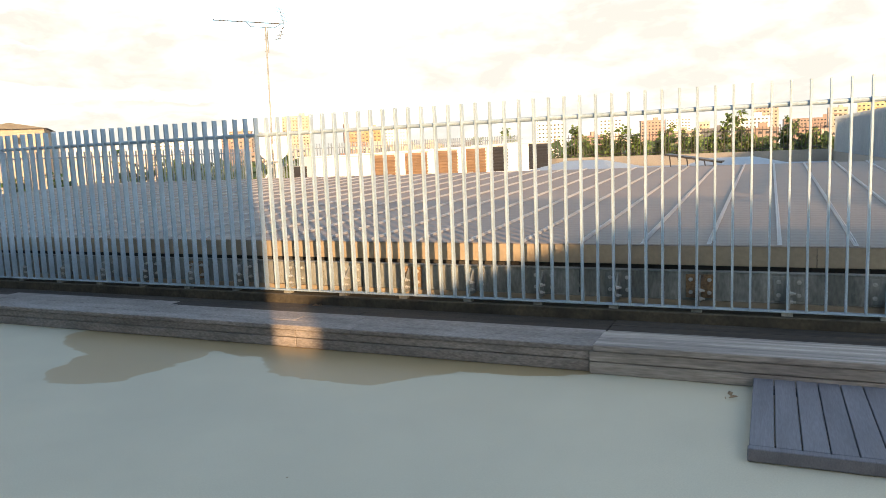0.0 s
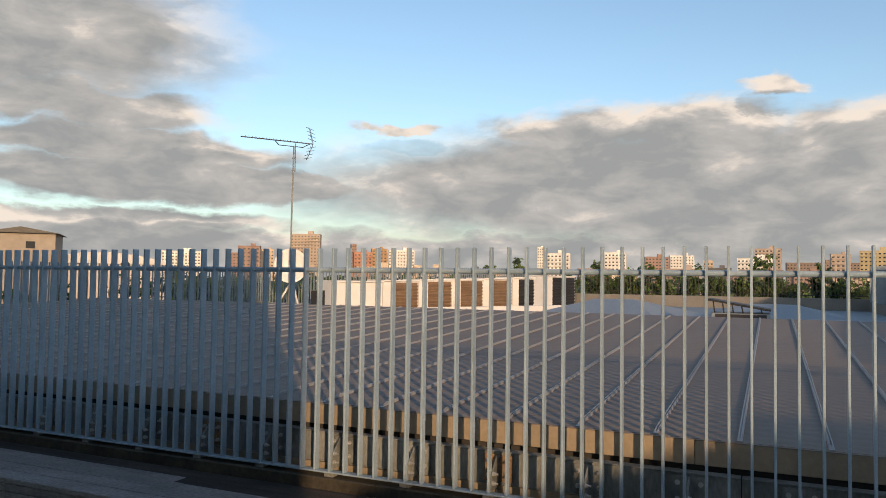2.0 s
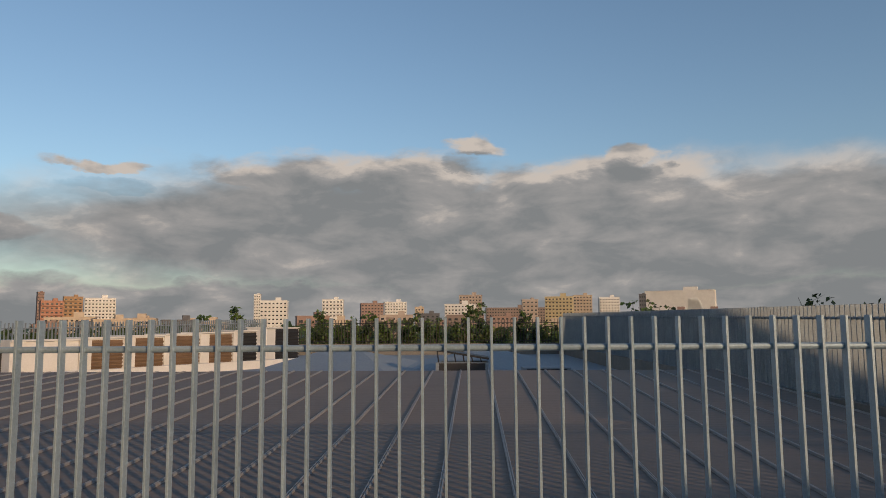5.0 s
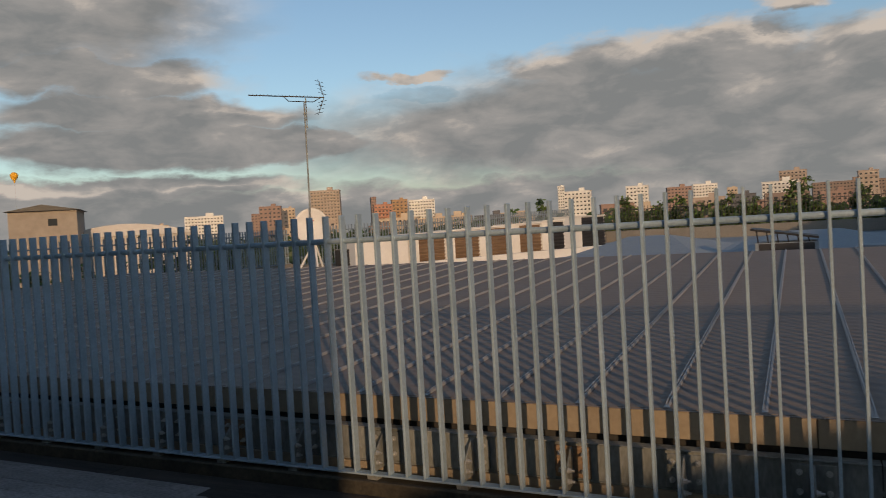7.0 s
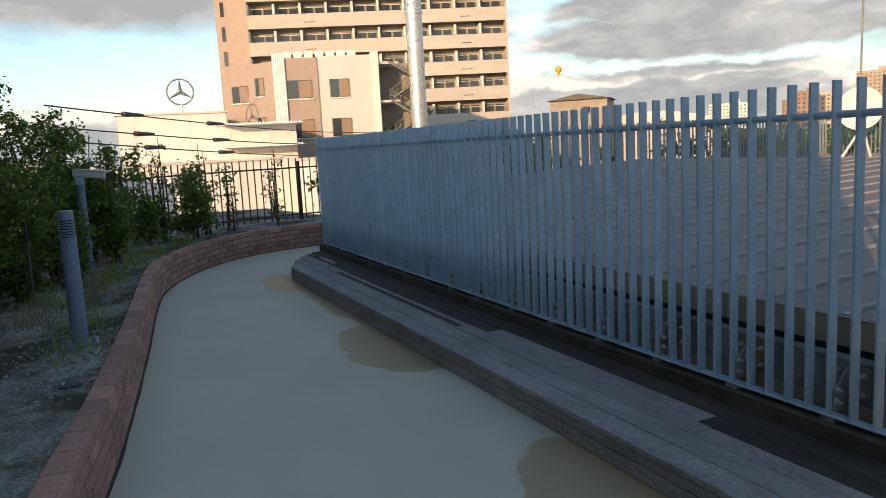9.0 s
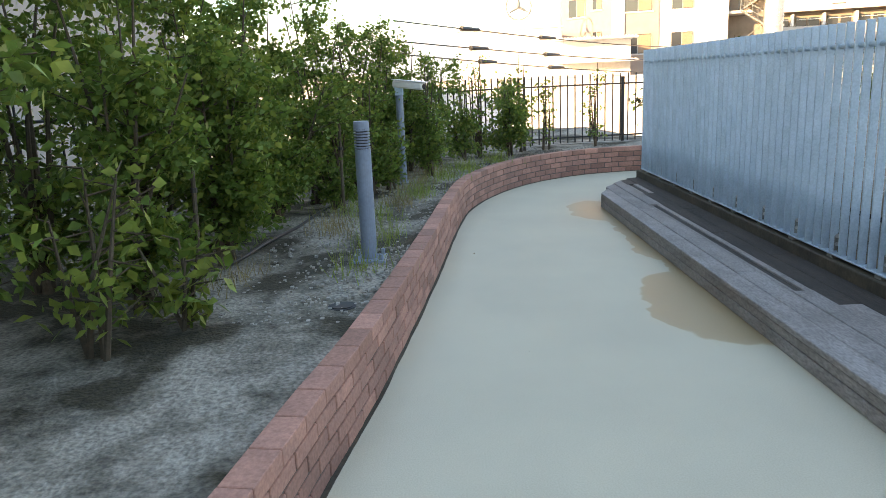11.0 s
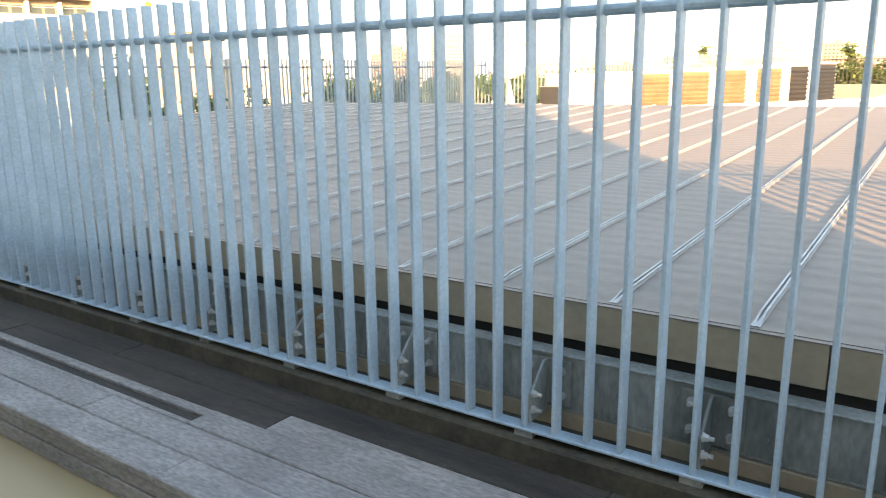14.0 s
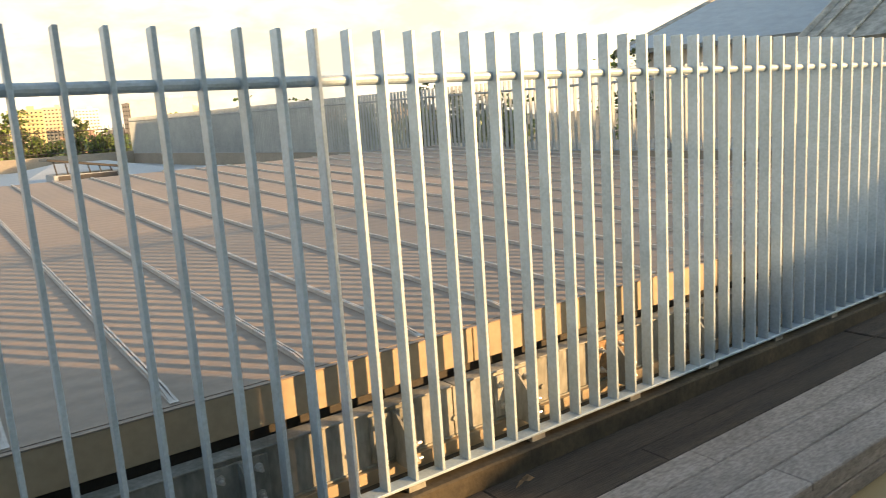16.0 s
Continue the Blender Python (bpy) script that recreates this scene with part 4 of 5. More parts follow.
while s < FC[-1]:
    p = fence_at(s)
    box_part("post", (p.x - 0.022, p.y - 0.022, 0.2), (p.x + 0.022, p.y + 0.022, 1.27), BLACK, rail_f, bevel=0.003)
    s += 1.9
bm = bmesh.new()
q = None
for i in range(60):
    p = fence_at(FC[-1] * i / 59 * 0.999)
    if q is not None:
        d = (p - q).normalized()
        nrm = Vector((-d.y, d.x)) * 0.06
        add_prism(bm, [tuple(q + nrm), tuple(q - nrm), tuple(p - nrm), tuple(p + nrm)], -0.1, 0.33)
    q = p
structure("fence_kerb", bm, CONCRETE, "concrete kerb under the dark picket fence", "kerb")


# ---- shrubs
def leaf_mesh(bm, p, size, rng, droop):
    a, t = rng.uniform(0, 6.283), rng.uniform(-0.9, 0.6) - droop
    d = Vector((math.cos(a) * math.cos(t), math.sin(a) * math.cos(t), math.sin(t)))
    u = d.orthogonal().normalized()
    u.rotate(Matrix.Rotation(rng.uniform(-0.8, 0.8), 3, d))
    w = size * rng.uniform(0.26, 0.38)
    mid = p + d * size * 0.5 + Vector((0, 0, size * 0.08))
    v = [bm.verts.new(c) for c in (p, mid + u * w, p + d * size, mid - u * w)]
    bm.faces.new(v)


def shrub(x, y, h, spread, leaves, seed, label, mats=(LEAF, LEAF_PALE), leaf=0.06, z0=None, kind_name="shrub", stems=6, low=0.12):
    rng = random.Random(seed)
    base = soil_z(x, y) - 0.01 if z0 is None else z0
    s = thing(kind_name, label, "shrub" if kind_name == "shrub" else "tree", at=(x, y, base))
    wood, crown = bmesh.new(), [bmesh.new() for _ in mats]
    tips = []
    for i in range(stems):
        a = rng.uniform(0, 6.283)
        r = spread * rng.uniform(0.15, 0.75)
        top = Vector((math.cos(a) * r, math.sin(a) * r, h * rng.uniform(0.6, 0.98)))
        start = Vector((rng.uniform(-0.05, 0.05), rng.uniform(-0.05, 0.05), 0))
        mid = start.lerp(top, 0.45) + Vector((rng.uniform(-0.08, 0.08), rng.uniform(-0.08, 0.08), 0.05)) * h * 0.5
        add_rod(wood, start, mid, 0.016 * h ** 0.5, 0.010, 6)
        add_rod(wood, mid, top, 0.010, 0.004, 5)
        for j in range(9):
            f = rng.uniform(low, 1.0)
            root = start.lerp(mid, f * 2) if f < 0.5 else mid.lerp(top, f * 2 - 1)
            b = rng.uniform(0, 6.283)
            tip = root + Vector((math.cos(b), math.sin(b), rng.uniform(-0.1, 0.7))) * spread * rng.uniform(0.25, 0.6)
            tip.z = min(max(tip.z, 0.06), h * 1.02)
            add_rod(wood, root, tip, 0.005, 0.002, 4)
            tips.append((root, tip))
    for i in range(leaves):
        a, b = tips[rng.randrange(len(tips))]
        f = 0.25 + 0.8 * rng.random()
        p = a.lerp(b, f) + Vector((rng.gauss(0, 0.05), rng.gauss(0, 0.05), rng.gauss(0, 0.04))) * (spread + 0.4)
        if p.z < 0.03:
            p.z = 0.03
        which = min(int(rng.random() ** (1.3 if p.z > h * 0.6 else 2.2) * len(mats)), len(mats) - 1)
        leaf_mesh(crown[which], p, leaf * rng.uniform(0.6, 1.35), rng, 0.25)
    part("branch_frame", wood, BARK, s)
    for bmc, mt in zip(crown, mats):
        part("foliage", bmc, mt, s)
    return s


SH = "dense green garden shrub with small leaves"
for i, (x, y, h, sp, n, leaf) in enumerate((
        (-2.45, -3.75, 1.75, 0.62, 4200, 0.060), (-3.35, -3.62, 1.65, 0.62, 4800, 0.058), (-3.9, -3.75, 1.75, 0.66, 4800, 0.058), (-4.7, -3.60, 1.70, 0.66, 4600, 0.056), (-5.6, -3.45, 1.95, 0.62, 4600, 0.055), (-6.35, -3.2, 1.85, 0.52, 3600, 0.052),
        (-1.7, -4.4, 2.3, 0.85, 3200, 0.075), (-2.9, -4.5, 2.4, 0.9, 3600, 0.07), (-4.3, -4.4, 2.1, 0.9, 3600, 0.07), (-5.6, -4.1, 1.8, 0.8, 3000, 0.06), (-7.1, -2.90, 1.85, 0.52, 3600, 0.052), (-7.5, -2.70, 1.55, 0.48, 2600, 0.052), (-7.05, -2.45, 1.45, 0.36, 2200, 0.050), (-6.1, -3.0, 1.60, 0.42, 2400, 0.052), (-0.9, -4.0, 1.7, 0.6, 2000, 0.07), (-6.25, -2.82, 0.85, 0.34, 1600, 0.05), (-5.2, -3.2, 1.15, 0.42, 2200, 0.05))):
    shrub(x, y, h, sp, int(n * 1.5), 30 + i, SH, leaf=leaf * 0.8)
for i, (x, y, h, sp, n) in enumerate(((-7.65, -2.50, 1.65, 0.46, 2200), (-8.45, -2.00, 1.15, 0.48, 2200), (-8.85, -1.42, 1.05, 0.66, 3400), (-8.0, -2.35, 1.35, 0.25, 350), (-9.45, -0.85, 1.25, 0.20, 220), (-9.7, -0.1, 1.3, 0.22, 240), (-9.3, -1.2, 1.5, 0.16, 160), (-8.75, -1.85, 1.45, 0.2, 200))):
    shrub(x, y, h, sp, n, 60 + i, "thin leafy climbing shrub against the dark fence", leaf=0.05, stems=4)
shrub(-1.80, -3.72, 0.95, 0.34, 260, 81, "pale green large leaved shrub beside the path", mats=(LEAF_PALE, LEAF), leaf=0.062, stems=4)
shrub(-2.15, -3.50, 0.45, 0.24, 180, 82, "low bright green leafy plant", mats=(LEAF_PALE, LEAF), leaf=0.075, stems=4)

# fallen leaves and twigs
rng = random.Random(5)
for i, (x, y, z) in enumerate(((0.55, -0.10, 0.150), (3.42, -0.95, 0.002), (-4.6, -2.1, 0.002), (-2.5, -1.9, 0.002), (-1.0, -1.6, 0.002), (1.9, -2.4, 0.002), (-3.3, -1.9, 0.002))):
    bm = bmesh.new()
    for k in range(3 if i < 2 else 1):
        leaf_mesh(bm, Vector((rng.uniform(-0.02, 0.02), rng.uniform(-0.02, 0.02), 0.003)), 0.055 if i < 2 else 0.018, rng, 0.0)
    for v in bm.verts:
        v.co.z = max(0.001, min(v.co.z, 0.018))
    ob = part("fallen_leaf", bm, RUST)
    ob.location = (x, y, z)
    tagged(ob, "dry brown fallen leaf lying on the surface", "leaf", "fallen leaves")

# ---------------------------------------------------------------- beyond the roof
def lift(bearing, elev, dist):
    return EYE_Z + dist * math.tan(radians(elev))


COLOURS = {
    "W": material("plain_white_hall", (0.70, 0.66, 0.60), 0.8, 0, 0.04, 0.05, 0.4),
    "w": material("white_tower_block", (0.72, 0.70, 0.66), 0.8, 0, 0.04, 0.05, 0.4), "r": material("red_brown_block", (0.30, 0.20, 0.165), 0.8, 0, 0.05, 0.05, 0.4),
    "t": material("tan_block", (0.52, 0.42, 0.32), 0.8, 0, 0.05, 0.05, 0.4), "p": material("pink_tan_block", (0.42, 0.34, 0.285), 0.8, 0, 0.05, 0.05, 0.4),
    "o": material("orange_red_block", (0.44, 0.22, 0.15), 0.8, 0, 0.05, 0.05, 0.4), "o2": material("ochre_block", (0.40, 0.25, 0.14), 0.8, 0, 0.05, 0.05, 0.4),
    "y": material("yellow_block", (0.52, 0.43, 0.26), 0.8, 0, 0.05, 0.05, 0.4), "b": material("dark_brown_roofed_block", (0.24, 0.18, 0.15), 0.8, 0, 0.05, 0.05, 0.4),
    "d": material("dark_slate_block", (0.12, 0.12, 0.13), 0.8, 0, 0.05, 0.05, 0.4)}
WORDS = {"W": "plain white", "w": "white", "r": "red brown", "t": "tan", "p": "pinkish tan", "o": "orange red", "o2": "ochre", "y": "yellow", "b": "dark brown", "d": "dark slate"}


def city_block(b0, b1, top, colour, dist, seed):
    """A far apartment block between two bearings, its top at that elevation."""
    rng = random.Random(seed)
    cx, cy = far((b0 + b1) / 2, dist)
    w = 2 * dist * math.tan(radians(abs(b0 - b1) / 2))
    d = min(max(w * 0.6, 8), 16)
    h = EYE_Z + dist * math.tan(radians(top)) - STREET
    ob = thing("apartment_building", "far %s apartment block with rows of balconies" % WORDS[colour], "building", "far city blocks", at=(cx, cy, STREET), turn=(b0 + b1) / 2 + rng.uniform(-8, 8))
    wall = box_part("wall", (-w / 2, -d / 2, 0), (w / 2, d / 2, h), COLOURS[colour], ob)
    box_part("roof", (-w / 2 - 0.2, -d / 2 - 0.2, h), (w / 2 + 0.2, d / 2 + 0.2, h + 0.5), COLOURS[colour], ob)
    bw = max(w * 0.2, 2)
    box_part("roof_hut", (-bw / 2 + w * 0.15, -2, h + 0.5), (bw / 2 + w * 0.15, 2, h + 0.5 + min(3, w * 0.12)), COLOURS[colour], ob)
    floors = 0 if colour == "W" else int(min(h * 0.6, 34) / 2.9)
    cols = max(3, int(w / 2.7))
    for f in range(floors):
        z = h - 2.3 - 2.9 * f
        bm = bmesh.new()
        for c in range(cols):
            x0 = -w / 2 + w * (c + 0.22) / cols
            add_box(bm, (x0, -d / 2 - 0.05, z), (x0 + w / cols * 0.5, -d / 2 + 0.1, z + 1.05))
        tagged(part("window_band", bm, GLASS, ob), kind="stuff")
        if colour in "wpyto2":
            box_part("balcony", (-w / 2 + 0.4, -d / 2 - 1.0, z - 1.15), (w / 2 - 0.4, -d / 2 - 0.02, z - 0.15), COLOURS[colour], ob)
    return ob


SKYLINE = [(39.6, 38.0, 2.6, 'r'), (38.0, 37.0, 2.4, 't'), (35.7, 33.5, 3.6, 'p'), (31.2, 30.8, 2.9, 'r'), (31.0, 29.6, 2.3, 'o'), (29.6, 28.4, 2.6, 'o2'), (28.3, 26.3, 2.5, 'w'), (16.7, 16.2, 2.9, 'w'), (16.2, 14.2, 2.4, 'w'),
           (11.6, 10.0, 2.5, 'w'), (8.7, 7.0, 2.2, 'r'), (6.9, 5.2, 2.3, 'w'), (4.5, 3.8, 1.9, 't'), (2.1, -0.2, 2.1, 'w'), (1.0, -0.7, 2.8, 'p'), (-1.0, -5.5, 1.8, 'b'), (-3.8, -5.0, 2.4, 'p'), (-5.6, -7.7, 2.6, 'y')]
SKYLINE += [(-7.7, -9.1, 2.7, 't'), (-9.6, -11.1, 2.5, 'w'), (-12.6, -13.1, 2.7, 'd'), (-13.1, -18.0, 2.9, 'W'), (45.0, 42.3, 2.1, 'w'), (40.2, 39.0, 2.1, 'r'), (38.9, 37.6, 2.2, 'd'), (47.4, 46.2, 1.6, 't')]
for i, (b0, b1, top, c) in enumerate(SKYLINE):
    city_block(b0, b1, top - 0.3, c, 560 + 70 * (i % 4), 100 + i)
# low roofs between the blocks
rng = random.Random(55)
for i in range(46):
    b = rng.uniform(-34, 50)
    city_block(b, b - rng.uniform(1.2, 3.2), rng.uniform(0.3, 1.1), rng.choice("btpbwtrd"), rng.uniform(300, 520), 300 + i)


# ---- the tall apartment tower
def tower():
    D = 88.0
    cx, cy = far(69.0, D)
    ob = thing("apartment_tower", "tall beige apartment tower with rows of deep balconies", "building", at=(cx, cy, STREET), turn=70.5)
    w, d, pitch, n = 29.0, 14.0, 2.95, 16
    hw = w / 2
    z_ref = EYE_Z + 88 * math.tan(radians(1.6)) - STREET        # floor of the lowest seen storey
    top = z_ref + pitch * (n - 3) + 1.5
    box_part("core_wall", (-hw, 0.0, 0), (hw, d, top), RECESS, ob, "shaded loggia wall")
    box_part("side_wall", (-hw - 0.3, -1.5, 0), (-hw, d, top + 0.6), TOWER_SIDE, ob, "pinkish beige side wall")
    box_part("side_wall", (hw, -1.5, 0), (hw + 0.25, d, top + 0.6), TOWER_WALL, ob)
    box_part("back_wall", (-hw - 4.0, 1.5, 0), (-hw - 0.3, d, top + 0.6), TOWER_SIDE, ob, "pinkish beige gable wall")
    box_part("roof", (-hw, -1.5, top), (hw, d, top + 0.6), TOWER_WALL, ob)
    rng = random.Random(3)
    for f in range(n):
        z = z_ref + pitch * (f - 3)
        if z < 0.5:
            continue
        bal = box_part("balcony", (-hw, -1.5, z - 0.40), (hw, -1.38, z + 1.10), TOWER_WALL, ob)
        box_part("slab", (-hw, -1.4, z - 0.3), (hw, 0.0, z - 0.1), TOWER_WALL, bal)
        rod_part("handrail", (-hw, -1.44, z + 1.1), (hw, -1.44, z + 1.1), 0.03, BLACK, bal, n=6)
        bm, pane = bmesh.new(), bmesh.new()
        for c in range(10):
            x0 = -hw + 2.9 * c
            add_box(bm, (x0 - 0.12, -1.36, z - 0.1), (x0 + 0.12, 0.0, z + 2.3))
            for dx, ww in ((0.45, 1.0), (1.65, 1.0)):
                add_box(pane, (x0 + dx, -0.06, z), (x0 + dx + ww * 0.95, 0.02, z + 2.0))
        tagged(part("party_wall", bm, WHITE_WALL, bal), kind="stuff")
        tagged(part("window_band", pane, GLASS, bal), kind="stuff")
        bm = bmesh.new()
        for c in range(10):
            x0 = -hw + 2.9 * c
            add_rod(bm, (x0 + 0.4, -1.30, z + 1.75), (x0 + 2.6, -1.30, z + 1.75), 0.025, n=5)
            if rng.random() < 0.6:
                add_box(bm, (x0 + 0.5, -0.7, z - 0.1), (x0 + 1.2, -0.35, z + 0.55))
        tagged(part("fitting_run", bm, WHITE, bal), kind="stuff")
        box_part("drain_slot", (-hw + 6.2, -1.52, z + 0.12), (-hw + 7.4, -1.49, z + 0.2), DARK, bal)
        box_part("drain_slot", (hw - 5.2, -1.52, z + 0.12), (hw - 4.0, -1.49, z + 0.2), DARK, bal)
    for i in range(8):
        box_part("gable_window", (-hw - 0.33, 2.2, 6 + 5.5 * i), (-hw - 0.28, 3.0, 8 + 5.5 * i), GLASS, ob)
        box_part("gable_window", (-hw - 3.4, 1.44, 12 + 2.75 * i), (-hw - 3.0, 1.52, 13.6 + 2.75 * i), GLASS, ob)
    return ob


tower()


def window(name_parent, x, z, w, h, y, inner=None):
    """A framed window in a wall whose face is at y, looking towards -y."""
    fr = box_part("window", (x, y - 0.02, z), (x + w, y + 0.06, z + h), GLASS, name_parent, "dark glazed window")
    box_part("sill", (x - 0.1, y - 0.10, z - 0.12), (x + w + 0.1, y + 0.02, z), PALE_WALL, fr)
    for xx in (x, x + w / 2 - 0.04, x + w - 0.08):
        box_part("frame", (xx, y - 0.045, z), (xx + 0.08, y - 0.018, z + h), GALV_OLD, fr)
    if inner:
        box_part("blind", (x + w * 0.52, y - 0.035, z + 0.06), (x + w - 0.1, y - 0.019, z + h - 0.06), inner, fr)


# ---- three storey block with outside stair in front of the tower
def stair_block():
    D = 64.0
    cx, cy = far(73.2, D)
    ob = thing("office_block", "beige and pale grey three storey block with an outside stair", "building", at=(cx, cy, STREET), turn=74.0)
    top = EYE_Z + D * math.tan(radians(7.0)) - STREET
    box_part("pale_wall", (-0.6, 0, 0), (4.4, 9, top), PALE_WALL, ob, "pale grey rendered wall")
    box_part("pink_wall", (-4.2, -0.12, 0), (-0.6, 9, top - 0.1), PINK_WALL, ob, "pinkish beige rendered wall")
    box_part("corner_wall", (3.9, -0.2, 0), (4.5, 9, top + 0.2), WHITE_WALL, ob)
    wing = box_part("wing_wall", (-5.6, 0, 0), (0, 9, top - 0.3), PINK_WALL, ob, "pinkish beige side wing")
    wing.matrix_basis = pose(-4.2, 0.0, 0, 0, 0, -38)
    for zc in (0.0, 3.25):
        z = top - 3.4 - zc
        window(ob, -3.3, z, 2.2, 1.5, -0.13, CURTAIN)
        window(ob, 0.3, z, 1.7, 1.5, -0.01, CURTAIN)
        window(wing, -4.8, z, 1.9, 1.4, -0.01, CURTAIN)
        window(wing, -2.1, z + 0.4, 1.0, 1.5, -0.01, CURTAIN)
    for i in range(6):
        rod_part("pipe", (-4.15 + 0.17 * i, -0.25, 0), (-4.15 + 0.17 * i, -0.25, top + 0.3), 0.085, WHITE, ob, "white vertical duct")
    for i in range(7):
        box_part("air_unit", (-3.4 + 0.9 * i, 1.0, top), (-2.7 + 0.9 * i, 1.6, top + 0.55), WHITE, ob)
    # outside stair
    for f in range(3):
        z = top - 3.2 * f - 0.6
        box_part("landing", (4.5, 0.2, z - 0.2), (6.2, 3.0, z), PALE_WALL, ob)
        box_part("landing", (7.4, 0.2, z - 1.8), (8.4, 3.0, z - 1.6), GALV_OLD, ob)
        for k in range(10):
            box_part("tread", (5.6 + 0.2 * k, 0.2, z - 0.16 * k - 0.06), (5.88 + 0.2 * k, 1.4, z - 0.16 * k), RUST, ob)
            box_part("tread", (5.6 + 0.2 * k, 1.7, z - 3.2 + 0.16 * k - 0.06), (5.88 + 0.2 * k, 2.9, z - 3.2 + 0.16 * k), RUST, ob)
        for y, s in ((0.15, -1), (1.65, 1)):
            bm = bmesh.new()
            a = Vector((5.4, y, z if s < 0 else z - 3.2))
            b = Vector((7.9, y, z - 1.65))
            add_rod(bm, a, b, 0.09, n=6)
            for o in (0.45, 0.9):
                add_rod(bm, a + Vector((0, 0, o)), b + Vector((0, 0, o)), 0.035, n=5)
            for k in range(7):
                q = a.lerp(b, k / 6)
                add_rod(bm, q, q + Vector((0, 0, 0.95)), 0.03, n=5)
            part("stringer", bm, GALV_OLD, ob)
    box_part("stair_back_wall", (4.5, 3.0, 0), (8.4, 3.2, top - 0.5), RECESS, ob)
    return ob


stair_block()

fx, fy = far(66.3, 62.0)
flue = thing("flue", "tall stainless steel flue with bolted collars", "chimney", at=(fx, fy, STREET))
rod_part("flue_pipe", (0, 0, 0), (0, 0, 48), 0.66, STEEL_FLUE, flue, n=28)
for i in range(11):
    bm = bmesh.new()
    add_rod(bm, (0, 0, 6 + 4.0 * i), (0, 0, 6.16 + 4.0 * i), 0.73, n=28)
    add_rod(bm, (0, 0, 6.7 + 4.0 * i), (0, 0, 6.8 + 4.0 * i), 0.71, n=28)
    part("collar", bm, STEEL_FLUE, flue)

# ---- white halls with a ring sign, and the low roofs in front of them
def hall(b0, b1, top, dist, mat, label, depth=12, turn=0.0):
    cx, cy = far((b0 + b1) / 2, dist)
    w = 2 * dist * math.tan(radians(abs(b0 - b1) / 2))
    h = EYE_Z + dist * math.tan(radians(top)) - STREET
    ob = thing("white_hall", label, "building", at=(cx, cy, STREET), turn=(b0 + b1) / 2 + turn)
    box_part("wall", (-w / 2, 0, 0), (w / 2, depth, h), mat, ob)
    box_part("roof", (-w / 2 - 0.15, -0.15, h), (w / 2 + 0.15, depth + 0.15, h + 0.12), PALE_WALL, ob)
    for i in range(max(2, int(w / 4))):
        x = -w / 2 + (i + 0.3) * w / max(2, int(w / 4))
        box_part("panel_joint", (x, -0.02, 0), (x + 0.06, 0.0, h), PALE_WALL, ob)
    return ob


hall(93, 76, -0.4, 46, WHITE_WALL, "long white rendered wall of a low hall")
hall(88, 80.6, 3.2, 58, WHITE_WALL, "white hall with a flat roof and ring sign")
hall(81.2, 75.6, 2.2, 52, WHITE_WALL, "white annex with a thin canopy roof")
hall(112, 93, 0.2, 40, WHITE_WALL, "white rendered hall behind the shrubs")
hall(76, 60, -0.6, 44, WHITE_WALL, "low white building beyond the fence")
for z, dd in ((2.2, 51.6), (0.6, 51.4)):
    cx, cy = far(78.0, dd)
    c = thing("canopy", "thin white corrugated canopy roof on the annex", "canopy", at=(cx, cy, EYE_Z + dd * math.tan(radians(z))), turn=78)
    box_part("sheet", (-2.6, -1.2, 0), (2.6, 1.2, 0.08), WHITE, c)
    bm = bmesh.new()
    for i in range(26):
        add_box(bm, (-2.6 + 0.2 * i, -1.2, 0.08), (-2.52 + 0.2 * i, 1.2, 0.16))
    part("ribs", bm, WHITE, c)
sx, sy = far(83.6, 60.0)
sign = thing("ring_sign", "round grey metal ring sign on a short post", "sign", at=(sx, sy, EYE_Z + 60 * math.tan(radians(4.75))), turn=83.6)
bm = bmesh.new()
for i in range(48):
    a0, a1 = 6.28319 * i / 48, 6.28319 * (i + 1) / 48
    add_rod(bm, (math.cos(a0) * 0.95, 0, math.sin(a0) * 0.95), (math.cos(a1) * 0.95, 0, math.sin(a1) * 0.95), 0.06, n=6)
part("ring", bm, GALV_OLD, sign)
for k in range(3):
    a = radians(90 + 120 * k)
    rod_part("spoke", (0, 0, 0), (math.cos(a) * 0.93, 0, math.sin(a) * 0.93), 0.16, GALV_OLD, sign, r2=0.02, n=4)
rod_part("post", (0, 0, -1.8), (0, 0, -0.95), 0.12, WHITE, sign)

# cables with dark sleeves
for i, (e0, e1) in enumerate(((4.0, 1.3), (2.6, 0.6), (1.7, -0.2))):
    p0 = Vector((*far(92, 24), EYE_Z + 24 * math.tan(radians(e0))))
    p1 = Vector((*far(66, 60), EYE_Z + 60 * math.tan(radians(e1))))
    cable = thing("overhead_cable", "black overhead cable with thick dark sleeves", "cable", "overhead cables")
    bm = bmesh.new()
    pts = [p0.lerp(p1, k / 24) - Vector((0, 0, 0.5 * math.sin(math.pi * k / 24))) for k in range(25)]
    rings = []
    for q in pts:
        rings.append([bm.verts.new(q + Vector((0.02 * math.cos(1.2566 * j), 0.02 * math.cos(1.2566 * j), 0.022 * math.sin(1.2566 * j)))) for j in range(5)])
    for r0, r1 in zip(rings, rings[1:]):
        for j in range(5):
            bm.faces.new((r0[j], r0[(j + 1) % 5], r1[(j + 1) % 5], r1[j]))
    part("wire", bm, BLACK, cable)
    for k, ln_ in ((2.0 + 0.3 * i, 1.0), (5.0 + 0.2 * i, 1.1)):
        a = pts[int(k)].lerp(pts[int(k) + 1], k % 1)
        rod_part("sleeve", a, a + (p1 - p0).normalized() * ln_, 0.09, BLACK, cable, r2=0.05, n=8)

